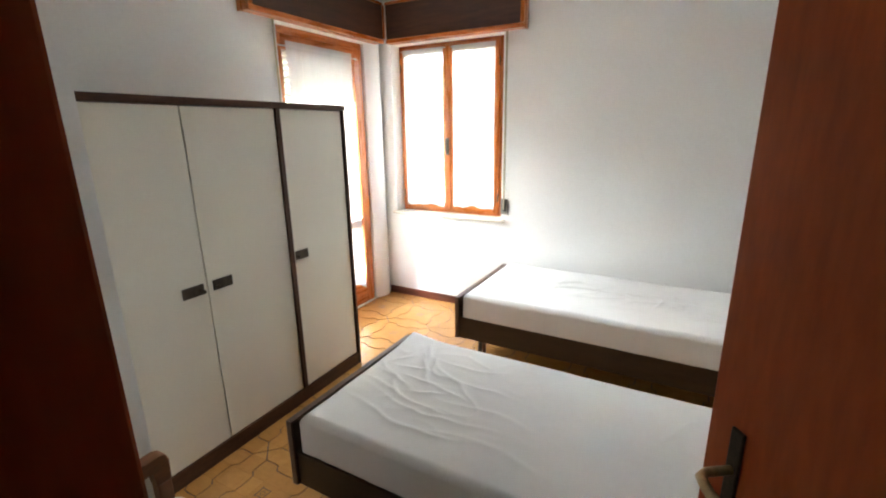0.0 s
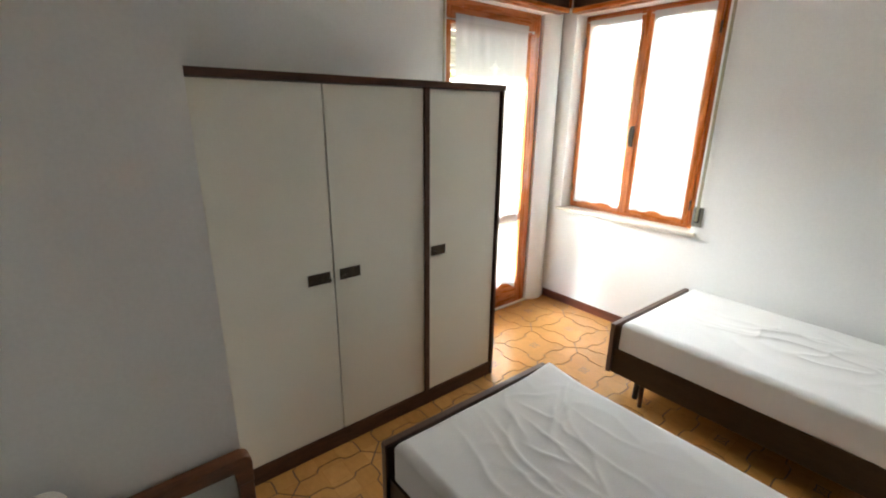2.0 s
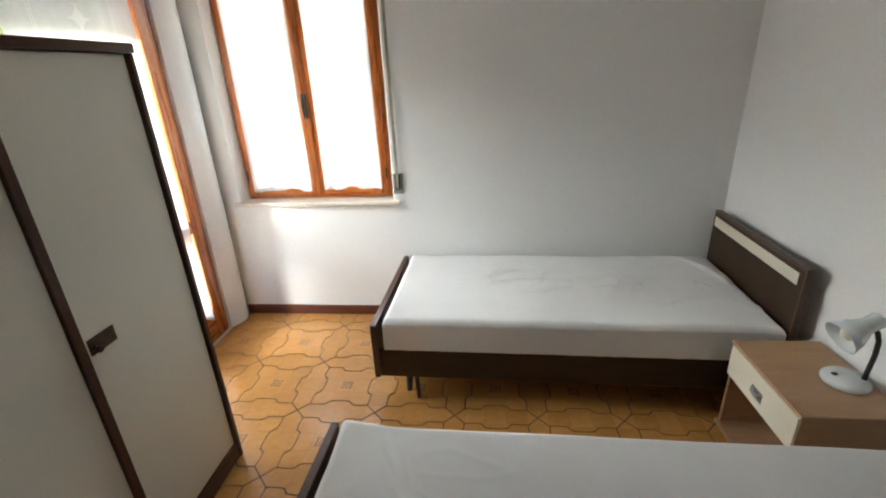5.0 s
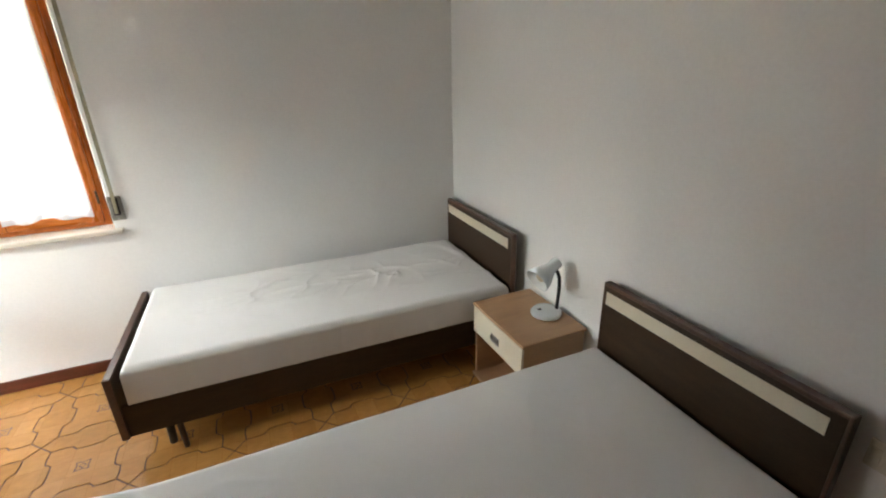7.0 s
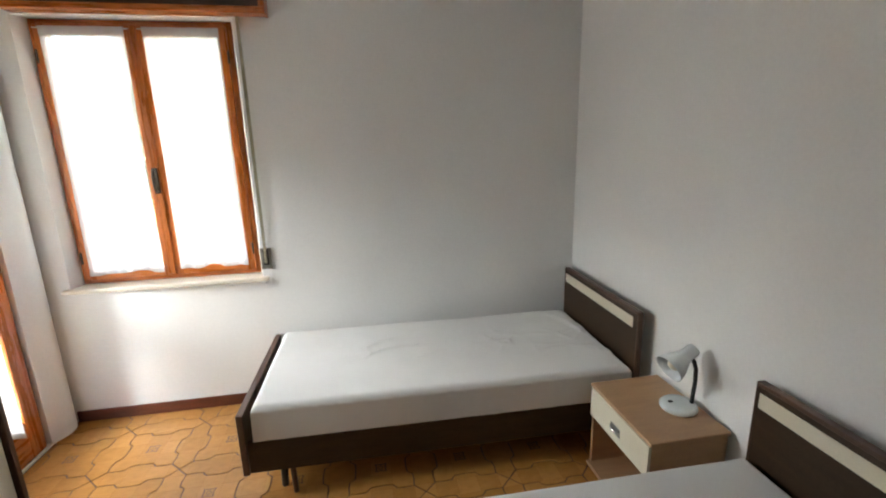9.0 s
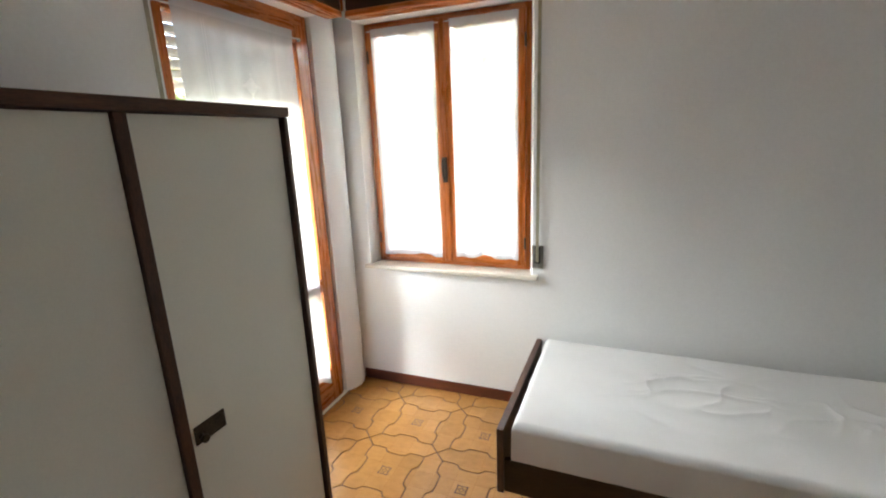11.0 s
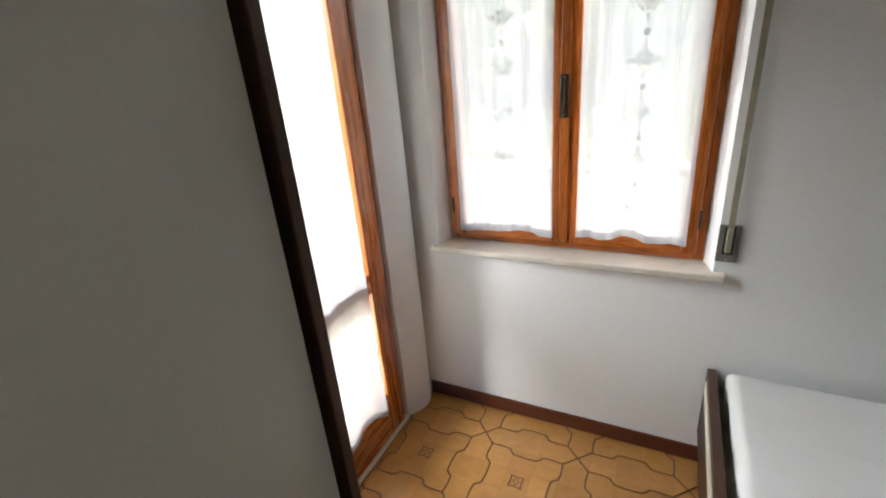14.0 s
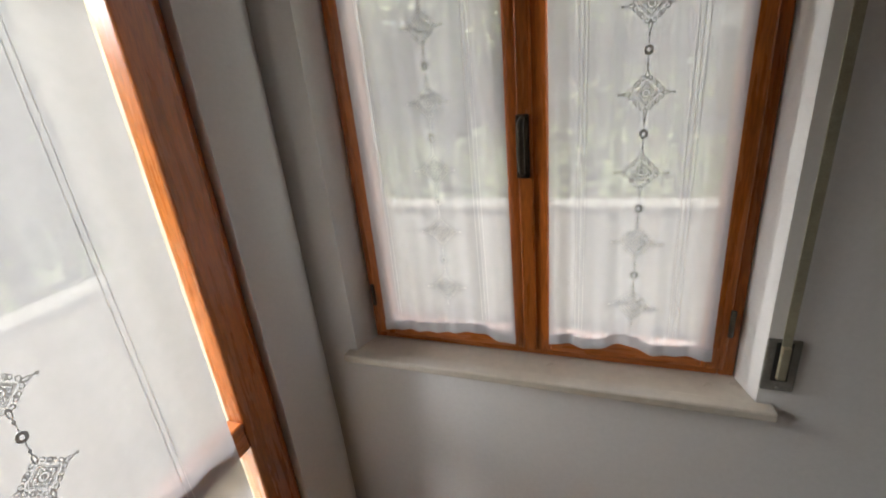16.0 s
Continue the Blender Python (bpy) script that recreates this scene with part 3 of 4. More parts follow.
def balcony_door():
    t = thing("door_1", (-2.16, (DY0 + DY1) / 2, 0), "orange varnished pine balcony door, closed, with two glass panes", "door", **STRUCT)
    f0, f1 = -2.232, -2.172
    w = 0.045
    part("frame_jamb", box(f0, f1, DY0 + 0.002, DY0 + w, 0.001, DZ1 - 0.002, 0.004), ORANGE, t)
    part("frame_jamb", box(f0, f1, DY1 - w, DY1 - 0.002, 0.001, DZ1 - 0.002, 0.004), ORANGE, t)
    part("frame_head", box(f0, f1, DY0 + w, DY1 - w, DZ1 - 0.07, DZ1 - 0.002, 0.004), ORANGE_Y, t)
    a, b, y0, y1, z0, z1 = -2.207, -2.152, DY0 + 0.032, DY1 - 0.032, 0.012, DZ1 - 0.058
    s = 0.102
    sl = 0.048
    leaf = part("leaf", box(a, b, y0, y0 + sl, z0, z1, 0.006), ORANGE, t)
    part("stile", box(a, b, y1 - s, y1, z0, z1, 0.006), ORANGE, leaf)
    part("top_rail", box(a + 0.001, b - 0.001, y0 + sl, y1 - s, z1 - 0.10, z1, 0.006), ORANGE_Y, leaf)
    part("middle_rail", box(a + 0.001, b - 0.001, y0 + sl, y1 - s, 0.762, 0.848, 0.006), ORANGE_Y, leaf)
    part("bottom_rail", box(a + 0.001, b - 0.001, y0 + sl, y1 - s, z0, 0.240, 0.006), ORANGE_Y, leaf)
    for za, zb in ((0.235, 0.767), (0.843, z1 - 0.095)):
        p = part("pane", box(a + 0.022, a + 0.026, y0 + sl - 0.006, y1 - s + 0.006, za, zb), GLASS, leaf, "clear glass pane")
        p.visible_shadow = False
    h = part("handle", box(b, b + 0.007, y0 + 0.009, y0 + 0.040, 0.965, 1.135, 0.003), BRONZE, leaf, "dark bronze lever handle")
    h2 = rod([(b + 0.006, y0 + 0.025, 1.03), (b + 0.045, y0 + 0.025, 1.03), (b + 0.052, y0 + 0.047, 1.03), (b + 0.052, y0 + 0.087, 1.038), (b + 0.046, y0 + 0.122, 1.052)], [0.008, 0.008, 0.009, 0.008, 0.006])
    o = local_part("lever", h2, BRONZE, t, "dark bronze lever", smooth=True)
    o.data.transform(Matrix.Translation(-ORIGIN[t]))
    o2 = rod([(b + 0.006, y0 + 0.030, 1.105), (b + 0.012, y0 + 0.060, 1.112)], 0.005)
    o = local_part("key_tab", o2, STEEL, t, "small steel tab", smooth=True)
    o.data.transform(Matrix.Translation(-ORIGIN[t]))
    part("threshold", box(-2.34, -2.140, DY0 + 0.002, DY1 - 0.002, 0.001, 0.0095), MARBLE, t, "pale marble threshold")


balcony_door()
curtain("door_curtain", 2.345, 3.055, 0.20, 2.240, -2.132, (1, 0), 2.717, [0.596 + 0.1667 * k for k in range(9)], (2.482, 2.494, 2.912, 2.924), 0.009, 21,
        "long sheer white voile curtain with lace medallions on the balcony door", 0.02, 0.05, cloth=SHEER_LONG, hem=HEM_LONG)
r = thing("curtain_rod", (-2.115, 2.68, 2.21), "thin white metal curtain rod on the balcony door", "curtain rod")
part("rod", rod([(-2.143, 2.262, 2.205), (-2.143, 3.14, 2.207)], 0.004, 8), WHITE, r, smooth=True)
for y in (2.275, 3.128):
    part("bracket", box(-2.1525, -2.138, y - 0.006, y + 0.006, 2.196, 2.214, 0.002), WHITE, r)

# roller shutter, let down over the top of the balcony door
sh = thing("roller_shutter", (-2.27, 2.72, 1.90), "pale slatted roller shutter, partly lowered outside the balcony door", "shutter")
for k in range(11):
    z = 1.895 + 0.045 * k
    bm = bmesh.new()
    prof = [(-2.262, z), (-2.254, z + 0.010), (-2.252, z + 0.022), (-2.254, z + 0.034), (-2.262, z + 0.0425), (-2.270, z + 0.034), (-2.270, z + 0.008)]
    lo = [bm.verts.new((x, DY0 + 0.03, zz)) for x, zz in prof]
    hi = [bm.verts.new((x, DY1 - 0.03, zz)) for x, zz in prof]
    bm.faces.new(lo)
    bm.faces.new(hi[::-1])
    for i in range(len(prof)):
        bm.faces.new((lo[i], lo[(i + 1) % len(prof)], hi[(i + 1) % len(prof)], hi[i]))
    part("slat", bm, SHUTTER, sh)
for y in (DY0 + 0.012, DY1 - 0.012):
    part("guide_rail", box(-2.285, -2.24, y - 0.011, y + 0.011, 0.011, DZ1 - 0.003, 0.002), GREYBOX, sh, "grey metal guide rail")


# ---- shutter strap beside the window ----
def strap():
    t = thing("shutter_strap", (-0.895, YN, 0.92), "beige webbing shutter strap with a grey metal winder in the wall", "shutter strap")
    part("webbing", box(-0.908, -0.890, YN - 0.019, YN - 0.0165, 1.02, BZ0 + 0.002), STRAP, t)
    plate = part("winder_plate", box(-0.931, -0.866, YN - 0.010, YN - 0.001, 0.906, 1.040, 0.004), GREYBOX, t)
    part("slot", box(-0.915, -0.883, YN - 0.014, YN - 0.0105, 0.935, 1.035, 0.002), BLACK, plate, "dark winder slot")
    part("strap_end", box(-0.908, -0.890, YN - 0.026, YN - 0.0145, 0.945, 1.03, 0.003), STRAP, plate)
    for z in (0.914, 1.032):
        part("screw", rod([(-0.899, YN - 0.010, z), (-0.899, YN - 0.0125, z)], 0.004, 8), STEEL, plate)


strap()
t2 = thing("shutter_strap", (XW, 2.215, 1.0), "pale webbing shutter strap beside the balcony door", "shutter strap")
part("webbing", box(XW + 0.014, XW + 0.0165, 2.206, 2.223, 1.0, BZ0 + 0.002), STRAP, t2)
part("winder_plate", box(XW + 0.001, XW + 0.010, 2.185, 2.240, 0.91, 1.045, 0.004), GREYBOX, t2)


# ---- bedroom door ----
def entry_door():
    t = thing("door_2", ((OX0 + OX1) / 2, YS - 0.06, 0), "red-brown veneered bedroom door, standing open into the room", "door", **STRUCT)
    part("jamb", box(OX0 - 0.02, OX0, YS - 0.135, YS + 0.013, 0.002, OZ1, 0.003), DOORWOOD, t)
    part("jamb", box(OX1, OX1 + 0.02, YS - 0.135, YS + 0.013, 0.002, OZ1, 0.003), DOORWOOD, t)
    part("head", box(OX0 - 0.02, OX1 + 0.02, YS - 0.135, YS + 0.013, OZ1, OZ1 + 0.02, 0.003), DOORWOOD, t)
    for x0, x1 in ((OX0 - 0.085, OX0 - 0.0205), (OX1 + 0.0205, OX1 + 0.085)):
        part("casing", box(x0, x1, YS + 0.001, YS + 0.014, 0.002, OZ1 + 0.085, 0.004), DOORWOOD, t)
    part("casing", box(OX0 - 0.02, OX1 + 0.02, YS + 0.001, YS + 0.014, OZ1 + 0.021, OZ1 + 0.085, 0.004), DOORWOOD, t)
    # the leaf is turned about its hinges
    hx, hy = OX1 - 0.014, YS + 0.022
    ex, ey = 0.527, 0.640   # free edge of the leaf
    turn = Matrix.Translation((hx, hy, 0)) @ Matrix.Rotation(math.atan2(ey - hy, ex - hx), 4, "Z")
    wide = math.hypot(ey - hy, ex - hx)

    def turned(bm):
        bmesh.ops.transform(bm, matrix=turn, verts=bm.verts)
        return bm

    leaf = part("leaf", turned(box(0.004, wide, -0.040, 0.0, 0.008, 2.05, 0.003)), DOORWOOD, t, "flush red-brown veneered leaf")
    for sgn in (1, -1):
        ya = 0.001 if sgn > 0 else -0.041
        plate = part("handle_plate", turned(box(wide - 0.077, wide - 0.053, ya, ya + sgn * 0.006, 0.96, 1.19, 0.002)), BRONZE, leaf, "dark bronze back plate")
        pts = [(wide - 0.065, ya + sgn * 0.004, 1.122), (wide - 0.065, ya + sgn * 0.046, 1.122), (wide - 0.072, ya + sgn * 0.058, 1.121), (wide - 0.090, ya + sgn * 0.062, 1.118),
               (wide - 0.130, ya + sgn * 0.060, 1.108), (wide - 0.175, ya + sgn * 0.052, 1.098)]
        lv = turned(rod(pts, [0.007, 0.007, 0.008, 0.008, 0.008, 0.006]))
        o = part("lever", lv, BRASS, leaf, "worn brass lever", smooth=True)
        key = turned(rod([(wide - 0.065, ya + sgn * 0.0065, 1.02), (wide - 0.065, ya + sgn * 0.0075, 1.02)], 0.006))
        part("keyhole", key, BLACK, leaf)
    for z in (0.25, 1.03, 1.82):
        part("hinge", turned(rod([(0.0, 0.003, z - 0.04), (0.0, 0.003, z + 0.04)], 0.007)), BRASS, leaf, "brass hinge", smooth=True)


entry_door()


# ---- wardrobe ----
def wardrobe():
    x0, xf, y0, y1, zt = -2.090, -1.476, 0.580, 2.150, 1.772
    t = thing("wardrobe", (-1.79, 1.35, 0), "cream laminate three-door wardrobe with dark walnut edging", "wardrobe")
    e, er, deep = 0.028, 0.019, 0.011   # edge widths, and how far the doors lie back
    part("side_panel", box(x0, xf, y0, y0 + e, 0.002, zt - 0.031, 0.002), WALNUT, t, "dark walnut side")
    part("side_panel", box(x0, xf, y1 - er, y1, 0.002, zt - 0.031, 0.002), WALNUT, t, "dark walnut side")
    part("top", box(x0, xf + 0.006, y0 - 0.004, y1 + 0.004, zt - 0.030, zt, 0.003), WALNUT_Y, t, "dark walnut top")
    part("plinth", box(x0 + 0.01, xf - 0.004, y0 + e + 0.001, y1 - er - 0.001, 0.002, 0.088, 0.002), WALNUT_Y, t, "dark walnut plinth")
    part("divider", box(x0 + 0.02, xf, 1.609, 1.638, 0.089, zt - 0.031, 0.002), WALNUT, t, "dark walnut stile")
    part("back_panel", box(x0 + 0.001, x0 + 0.008, y0 + e + 0.001, y1 - er - 0.001, 0.089, zt - 0.032), LAMINATE, t)
    part("bottom", box(x0 + 0.009, xf - deep - 0.02, y0 + e + 0.001, 1.608, 0.089, 0.105), LAMINATE, t)
    part("bottom", box(x0 + 0.009, xf - deep - 0.02, 1.639, y1 - er - 0.001, 0.089, 0.105), LAMINATE, t)
    for ya, yb, ha, hb in ((y0 + e + 0.002, 1.0972, 0.975, 1.080), (1.1038, 1.607, 1.127, 1.231), (1.640, y1 - er - 0.011, 1.652, 1.748)):
        d = part("door", box(xf - deep - 0.019, xf - deep, ya, yb, 0.092, zt - 0.034, 0.0015), LAMINATE, t)
        xd = xf - deep + 0.001
        h = bmesh.new()
        zh = 0.917 if ha < 1.5 else 0.928
        box(xd - 0.0005, xd + 0.004, ha, hb, zh - 0.026, zh + 0.026, 0.001, into=h)
        yk = hb - 0.014 if ha < 1.0 else ha + 0.016
        rod([(xd + 0.003, yk, zh - 0.006), (xd + 0.010, yk, zh - 0.007), (xd + 0.016, yk, zh - 0.009), (xd + 0.023, yk, zh - 0.010)], [0.008, 0.007, 0.012, 0.011], 14, into=h)
        part("pull", h, BRONZE, d, "dark bronze pull plate")


wardrobe()


# ---- beds ----
def bed():
    """Local: headboard at +x, foot at -x, middle of the width at y = 0."""
    e = new("bed")
    e.empty_display_size = 0.1
    ORIGIN[e] = Vector()
    L0, L1, W = -0.900, 1.094, 0.446
    hb = local_part("headboard", box(L1 - 0.030, L1, -W + 0.018, W - 0.01, 0.14, 0.768, 0.002), BEDBROWN, e)
    local_part("top_edge", box(L1 - 0.032, L1 + 0.001, -W + 0.016, W - 0.008, 0.7685, 0.785, 0.003), BEDEDGE, hb, "brown edging strip")
    local_part("side_edge", box(L1 - 0.032, L1 + 0.001, -W + 0.006, -W + 0.0175, 0.14, 0.785, 0.003), BEDEDGE, hb, "brown edging strip")
    local_part("side_edge", box(L1 - 0.032, L1 + 0.001, W - 0.0095, W - 0.002, 0.14, 0.785, 0.003), BEDEDGE, hb, "brown edging strip")
    local_part("inlay", box(L1 - 0.0325, L1 - 0.0285, -W + 0.053, W - 0.022, 0.690, 0.747), CREAM, hb, "cream inlaid strip")
    fb = local_part("footboard", box(L0 + 0.004, L0 + 0.030, -W, W, 0.150, 0.450, 0.002), BEDBROWN, e)
    local_part("top_edge", box(L0 + 0.002, L0 + 0.032, -W - 0.001, W + 0.001, 0.4505, 0.464, 0.003), BEDEDGE, fb, "brown edging strip")
    local_part("side_edge", box(L0 + 0.002, L0 + 0.032, -W - 0.010, -W - 0.0005, 0.150, 0.464, 0.003), BEDEDGE, fb, "brown edging strip")
    local_part("side_edge", box(L0 + 0.002, L0 + 0.032, W + 0.0005, W + 0.010, 0.150, 0.464, 0.003), BEDEDGE, fb, "brown edging strip")
    local_part("inlay", box(L0 - 0.001, L0 + 0.003, -W + 0.004, W - 0.03, 0.375, 0.432), CREAM, fb, "cream inlaid strip")
    for s in (-1, 1):
        local_part("side_rail", box(L0 + 0.031, L1 - 0.031, s * (W - 0.026), s * (W - 0.004), 0.150, 0.312, 0.003), BEDBROWN, e)
        local_part("leg", rod([(L0 + 0.165, s * (W - 0.09), 0.152), (L0 + 0.160, s * (W - 0.085), 0.001)], [0.020, 0.016], 12), BLACK, e, "black tapered leg", smooth=True)
        local_part("brace_leg", rod([(L0 + 0.215, s * (W - 0.035), 0.152), (L0 + 0.222, s * (W - 0.028), 0.001)], [0.014, 0.012], 12), BEDEDGE, e, "thin brown leg", smooth=True)
        local_part("leg", rod([(L1 - 0.16, s * (W - 0.09), 0.152), (L1 - 0.155, s * (W - 0.085), 0.001)], [0.020, 0.016], 12), BLACK, e, "black tapered leg", smooth=True)
    for k in range(12):
        x = L0 + 0.11 + k * 0.16
        local_part("bed_slat", box(x - 0.035, x + 0.035, -W + 0.028, W - 0.028, 0.268, 0.286, 0.002), BEECH, e)
    return tagged(e, "dark brown laminate single bed with a cream inlaid headboard", "bed", "single beds")


bed_a = bed()
bed_a.matrix_basis = pose(0, 1.418, 0, 0, 0, -0.8)
bed_b = copy_thing(bed_a, pose(-0.008, 2.981, 0, 0, 0, -1.15))


def mattress(cx, cy, turn, seed, label, folds, lift, gain, rumple):
    """A mattress in a drawn fitted sheet; folds: (x, y, angle, length, width, height) on its top."""
    hl, hw, top, side, r = 0.942, 0.432, 0.200, 0.178, 0.032
    nu, nv = 330, 164
    bm = bmesh.new()

    def edge(s, h):
        """Place and drop for a run s from the middle over the rounded edge."""
        a = abs(s)
        flat = h - r
        if a <= flat:
            return s, 0.0
        arc = a - flat
        if arc <= r * math.pi / 2:
            return math.copysign(flat + r * math.sin(arc / r), s), r - r * math.cos(arc / r)
        return math.copysign(h, s), r + arc - r * math.pi / 2

    su, sv = hl - r + r * math.pi / 2 + side - r, hw - r + r * math.pi / 2 + side - r
    grid = []
    for i in range(nu + 1):
        row = []
        for j in range(nv + 1):
            u, v = -su + 2 * su * i / nu, -sv + 2 * sv * j / nv
            x, dx = edge(u, hl)
            y, dy = edge(v, hw)
            drop = min(side, max(dx, dy) + 0.25 * min(dx, dy) * (1 - min(1, max(dx, dy) / side)))
            z = top - drop
            n1 = noise.noise(Vector((x * 2.2, y * 2.2, seed)))
            n2 = noise.noise(Vector((x * 6 + seed, y * 6, 3)))
            on = max(0.0, 1 - drop / 0.05)
            z += on * (0.006 * n1 + 0.0025 * n2)
            for fx, fy, ang, ln, wd, ht in folds:
                ca, sa = math.cos(ang), math.sin(ang)
                p, q = (x - fx) * ca + (y - fy) * sa, -(x - fx) * sa + (y - fy) * ca
                q += 0.035 * math.sin(p * 7 + fx * 9)
                q += 0.012 * noise.noise(Vector((x * 11, y * 11, fx * 7 + seed)))
                w_ = wd * (0.8 if q > 0 else 1.5)
                z += on * 0.75 * gain * ht * math.exp(-(p / ln) ** 2 - (abs(q) / w_) ** 1.35)
            for mx, my, mr, mh in rumple:
                near = math.exp(-(((x - mx) / mr) ** 2 + ((y - my) / (0.7 * mr)) ** 2))
                if near > 0.02:
                    wx, wy = x * 3.8 + 0.5 * n2, y * 3.8 + 0.6 * n1
                    ridge = 1 - abs(noise.noise(Vector((wx + 0.5 * wy, wy * 1.5 - 0.3 * wx, seed * 3.1)))) * 2.2
                    z += on * near * mh * max(0.0, ridge) ** 3
            if drop > 0.02:
                k = 0.004 * noise.noise(Vector((x * 7, y * 7, z * 5 + seed))) + 0.003 * noise.noise(Vector((x * 17, y * 17, z * 3)))
                if dx > 0.02:
                    x += math.copysign(k, x)
                if dy > 0.02:
                    y += math.copysign(k, y)
            z += lift * math.exp(-((x + hl) / 0.10) ** 2 - ((y - hw) / 0.12) ** 2)
            row.append(bm.verts.new((x, y, z)))
        grid.append(row)
    for i in range(nu):
        for j in range(nv):
            bm.faces.new((grid[i][j], grid[i + 1][j], grid[i + 1][j + 1], grid[i][j + 1]))
    rim = grid[0] + [g[-1] for g in grid[1:]] + grid[-1][-2::-1] + [g[0] for g in grid[-2:0:-1]]
    bm.faces.new(rim)
    bmesh.ops.recalc_face_normals(bm, faces=bm.faces)
    ob = new("mattress")
    ob.empty_display_size = 0.1
    tagged(ob, label, "mattress", "mattresses")
    ORIGIN[ob] = Vector()
    local_part("fitted_sheet", bm, SHEET, ob, "creased white cotton sheet", smooth=True)
    local_part("core", box(-hl + 0.012, hl - 0.012, -hw + 0.012, hw - 0.012, 0.0235, top - 0.03, 0.03), WOVEN, ob, "cream mattress ticking")
    ob.matrix_basis = pose(cx, cy, 0.292, 0, 0, turn)
    return ob


mattress(0.102, 1.418, -0.8, 2.0, "mattress in a deeply creased white fitted sheet on a bed",
         [(-0.74, 0.26, -0.95, 0.16, 0.014, 0.020), (-0.66, 0.13, -0.75, 0.13, 0.012, 0.017), (-0.72, 0.10, 0.35, 0.07, 0.011, 0.016), (-0.62, 0.05, 0.15, 0.09, 0.010, 0.016),
          (-0.55, 0.16, -0.45, 0.12, 0.012, 0.013), (-0.57, -0.02, 0.45, 0.07, 0.010, 0.014), (-0.48, 0.03, -0.35, 0.10, 0.011, 0.013), (-0.76, -0.02, -0.15, 0.09, 0.012, 0.012),
          (-0.60, -0.10, -0.06, 0.20, 0.012, 0.013), (-0.42, -0.16, -0.10, 0.28, 0.013, 0.013), (-0.55, -0.25, -0.05, 0.24, 0.012, 0.011), (-0.25, -0.08, -0.16, 0.20, 0.014, 0.009),
          (-0.50, 0.26, 0.05, 0.16, 0.010, 0.007), (-0.36, 0.10, -0.25, 0.12, 0.012, 0.009), (-0.10, -0.28, -0.04, 0.35, 0.014, 0.008), (-0.80, 0.16, 1.2, 0.08, 0.010, 0.010),
          (0.45, 0.18, 0.9, 0.16, 0.014, 0.006), (0.60, 0.05, 1.1, 0.14, 0.014, 0.006)], 0.024, 0.62, [(-0.62, 0.08, 0.34, 0.006), (0.1, -0.1, 0.5, 0.0016)])
mattress(0.097, 2.971, -1.15, 9.0, "mattress in a smooth white fitted sheet against the wall",
         [(-0.25, 0.02, 0.06, 0.32, 0.009, 0.007), (-0.34, 0.12, 0.28, 0.18, 0.009, 0.007), (-0.48, -0.02, 0.30, 0.16, 0.009, 0.006), (-0.30, 0.17, 0.05, 0.22, 0.010, 0.005), (0.28, 0.00, 0.95, 0.09, 0.015, 0.005),
          (0.40, -0.03, 0.75, 0.12, 0.014, 0.005), (0.36, 0.10, -0.5, 0.09, 0.014, 0.004), (0.15, 0.12, 0.2, 0.12, 0.010, 0.006), (0.80, 0.24, 2.2, 0.12, 0.012, 0.012), (0.84, 0.10, 1.9, 0.12, 0.012, 0.010),
          (0.72, 0.02, 2.4, 0.08, 0.010, 0.008), (0.86, -0.22, 2.6, 0.12, 0.012, 0.009), (0.62, -0.18, 0.5, 0.12, 0.010, 0.005)], 0.004, 2.1, [(-0.25, 0.05, 0.34, 0.010), (0.35, 0.02, 0.25, 0.011), (0.85, 0.1, 0.25, 0.009)])


# ---- nightstand and lamp ----
def nightstand():
    x0, x1, y0, y1, zt = 0.775, 1.118, 1.980, 2.440, 0.478
    t = thing("nightstand", (0.945, 2.21, 0), "beech laminate nightstand with a cream drawer over an open shelf", "nightstand")
    part("top", box(x0 - 0.012, x1 + 0.006, y0 - 0.008, y1 + 0.008, zt - 0.018, zt, 0.004), BEECH, t)
    part("side_panel", box(x0, x1, y0, y0 + 0.016, 0.045, zt - 0.0185, 0.002), BEECH, t)
    part("side_panel", box(x0, x1, y1 - 0.016, y1, 0.045, zt - 0.0185, 0.002), BEECH, t)
    part("back_panel", box(x1 - 0.008, x1 - 0.001, y0 + 0.017, y1 - 0.017, 0.045, zt - 0.019), BEECH, t)
    part("bottom_shelf", box(x0 - 0.016, x1, y0 - 0.004, y1 + 0.004, 0.026, 0.0445, 0.004), BEECH, t)
    part("plinth", box(x0 + 0.02, x1 - 0.01, y0 + 0.012, y1 - 0.012, 0.002, 0.0255), BEECH, t)
    part("middle_shelf", box(x0 + 0.004, x1 - 0.009, y0 + 0.017, y1 - 0.017, 0.296, 0.310), BEECH, t)
    d = part("drawer", box(x0 - 0.012, x0 + 0.004, y0 + 0.003, y1 - 0.003, 0.312, zt - 0.021, 0.002), CREAM, t, "cream drawer front")
    k = bmesh.new()
    box(x0 - 0.0145, x0 - 0.0125, 2.178, 2.250, 0.352, 0.396, 0.0008, into=k)
    rod([(x0 - 0.013, 2.182, 0.385), (x0 - 0.024, 2.195, 0.380), (x0 - 0.027, 2.214, 0.378), (x0 - 0.024, 2.233, 0.380), (x0 - 0.013, 2.246, 0.385)], 0.007, 8, into=k)
    part("handle", k, STEEL, d, "small steel cup handle", smooth=True)


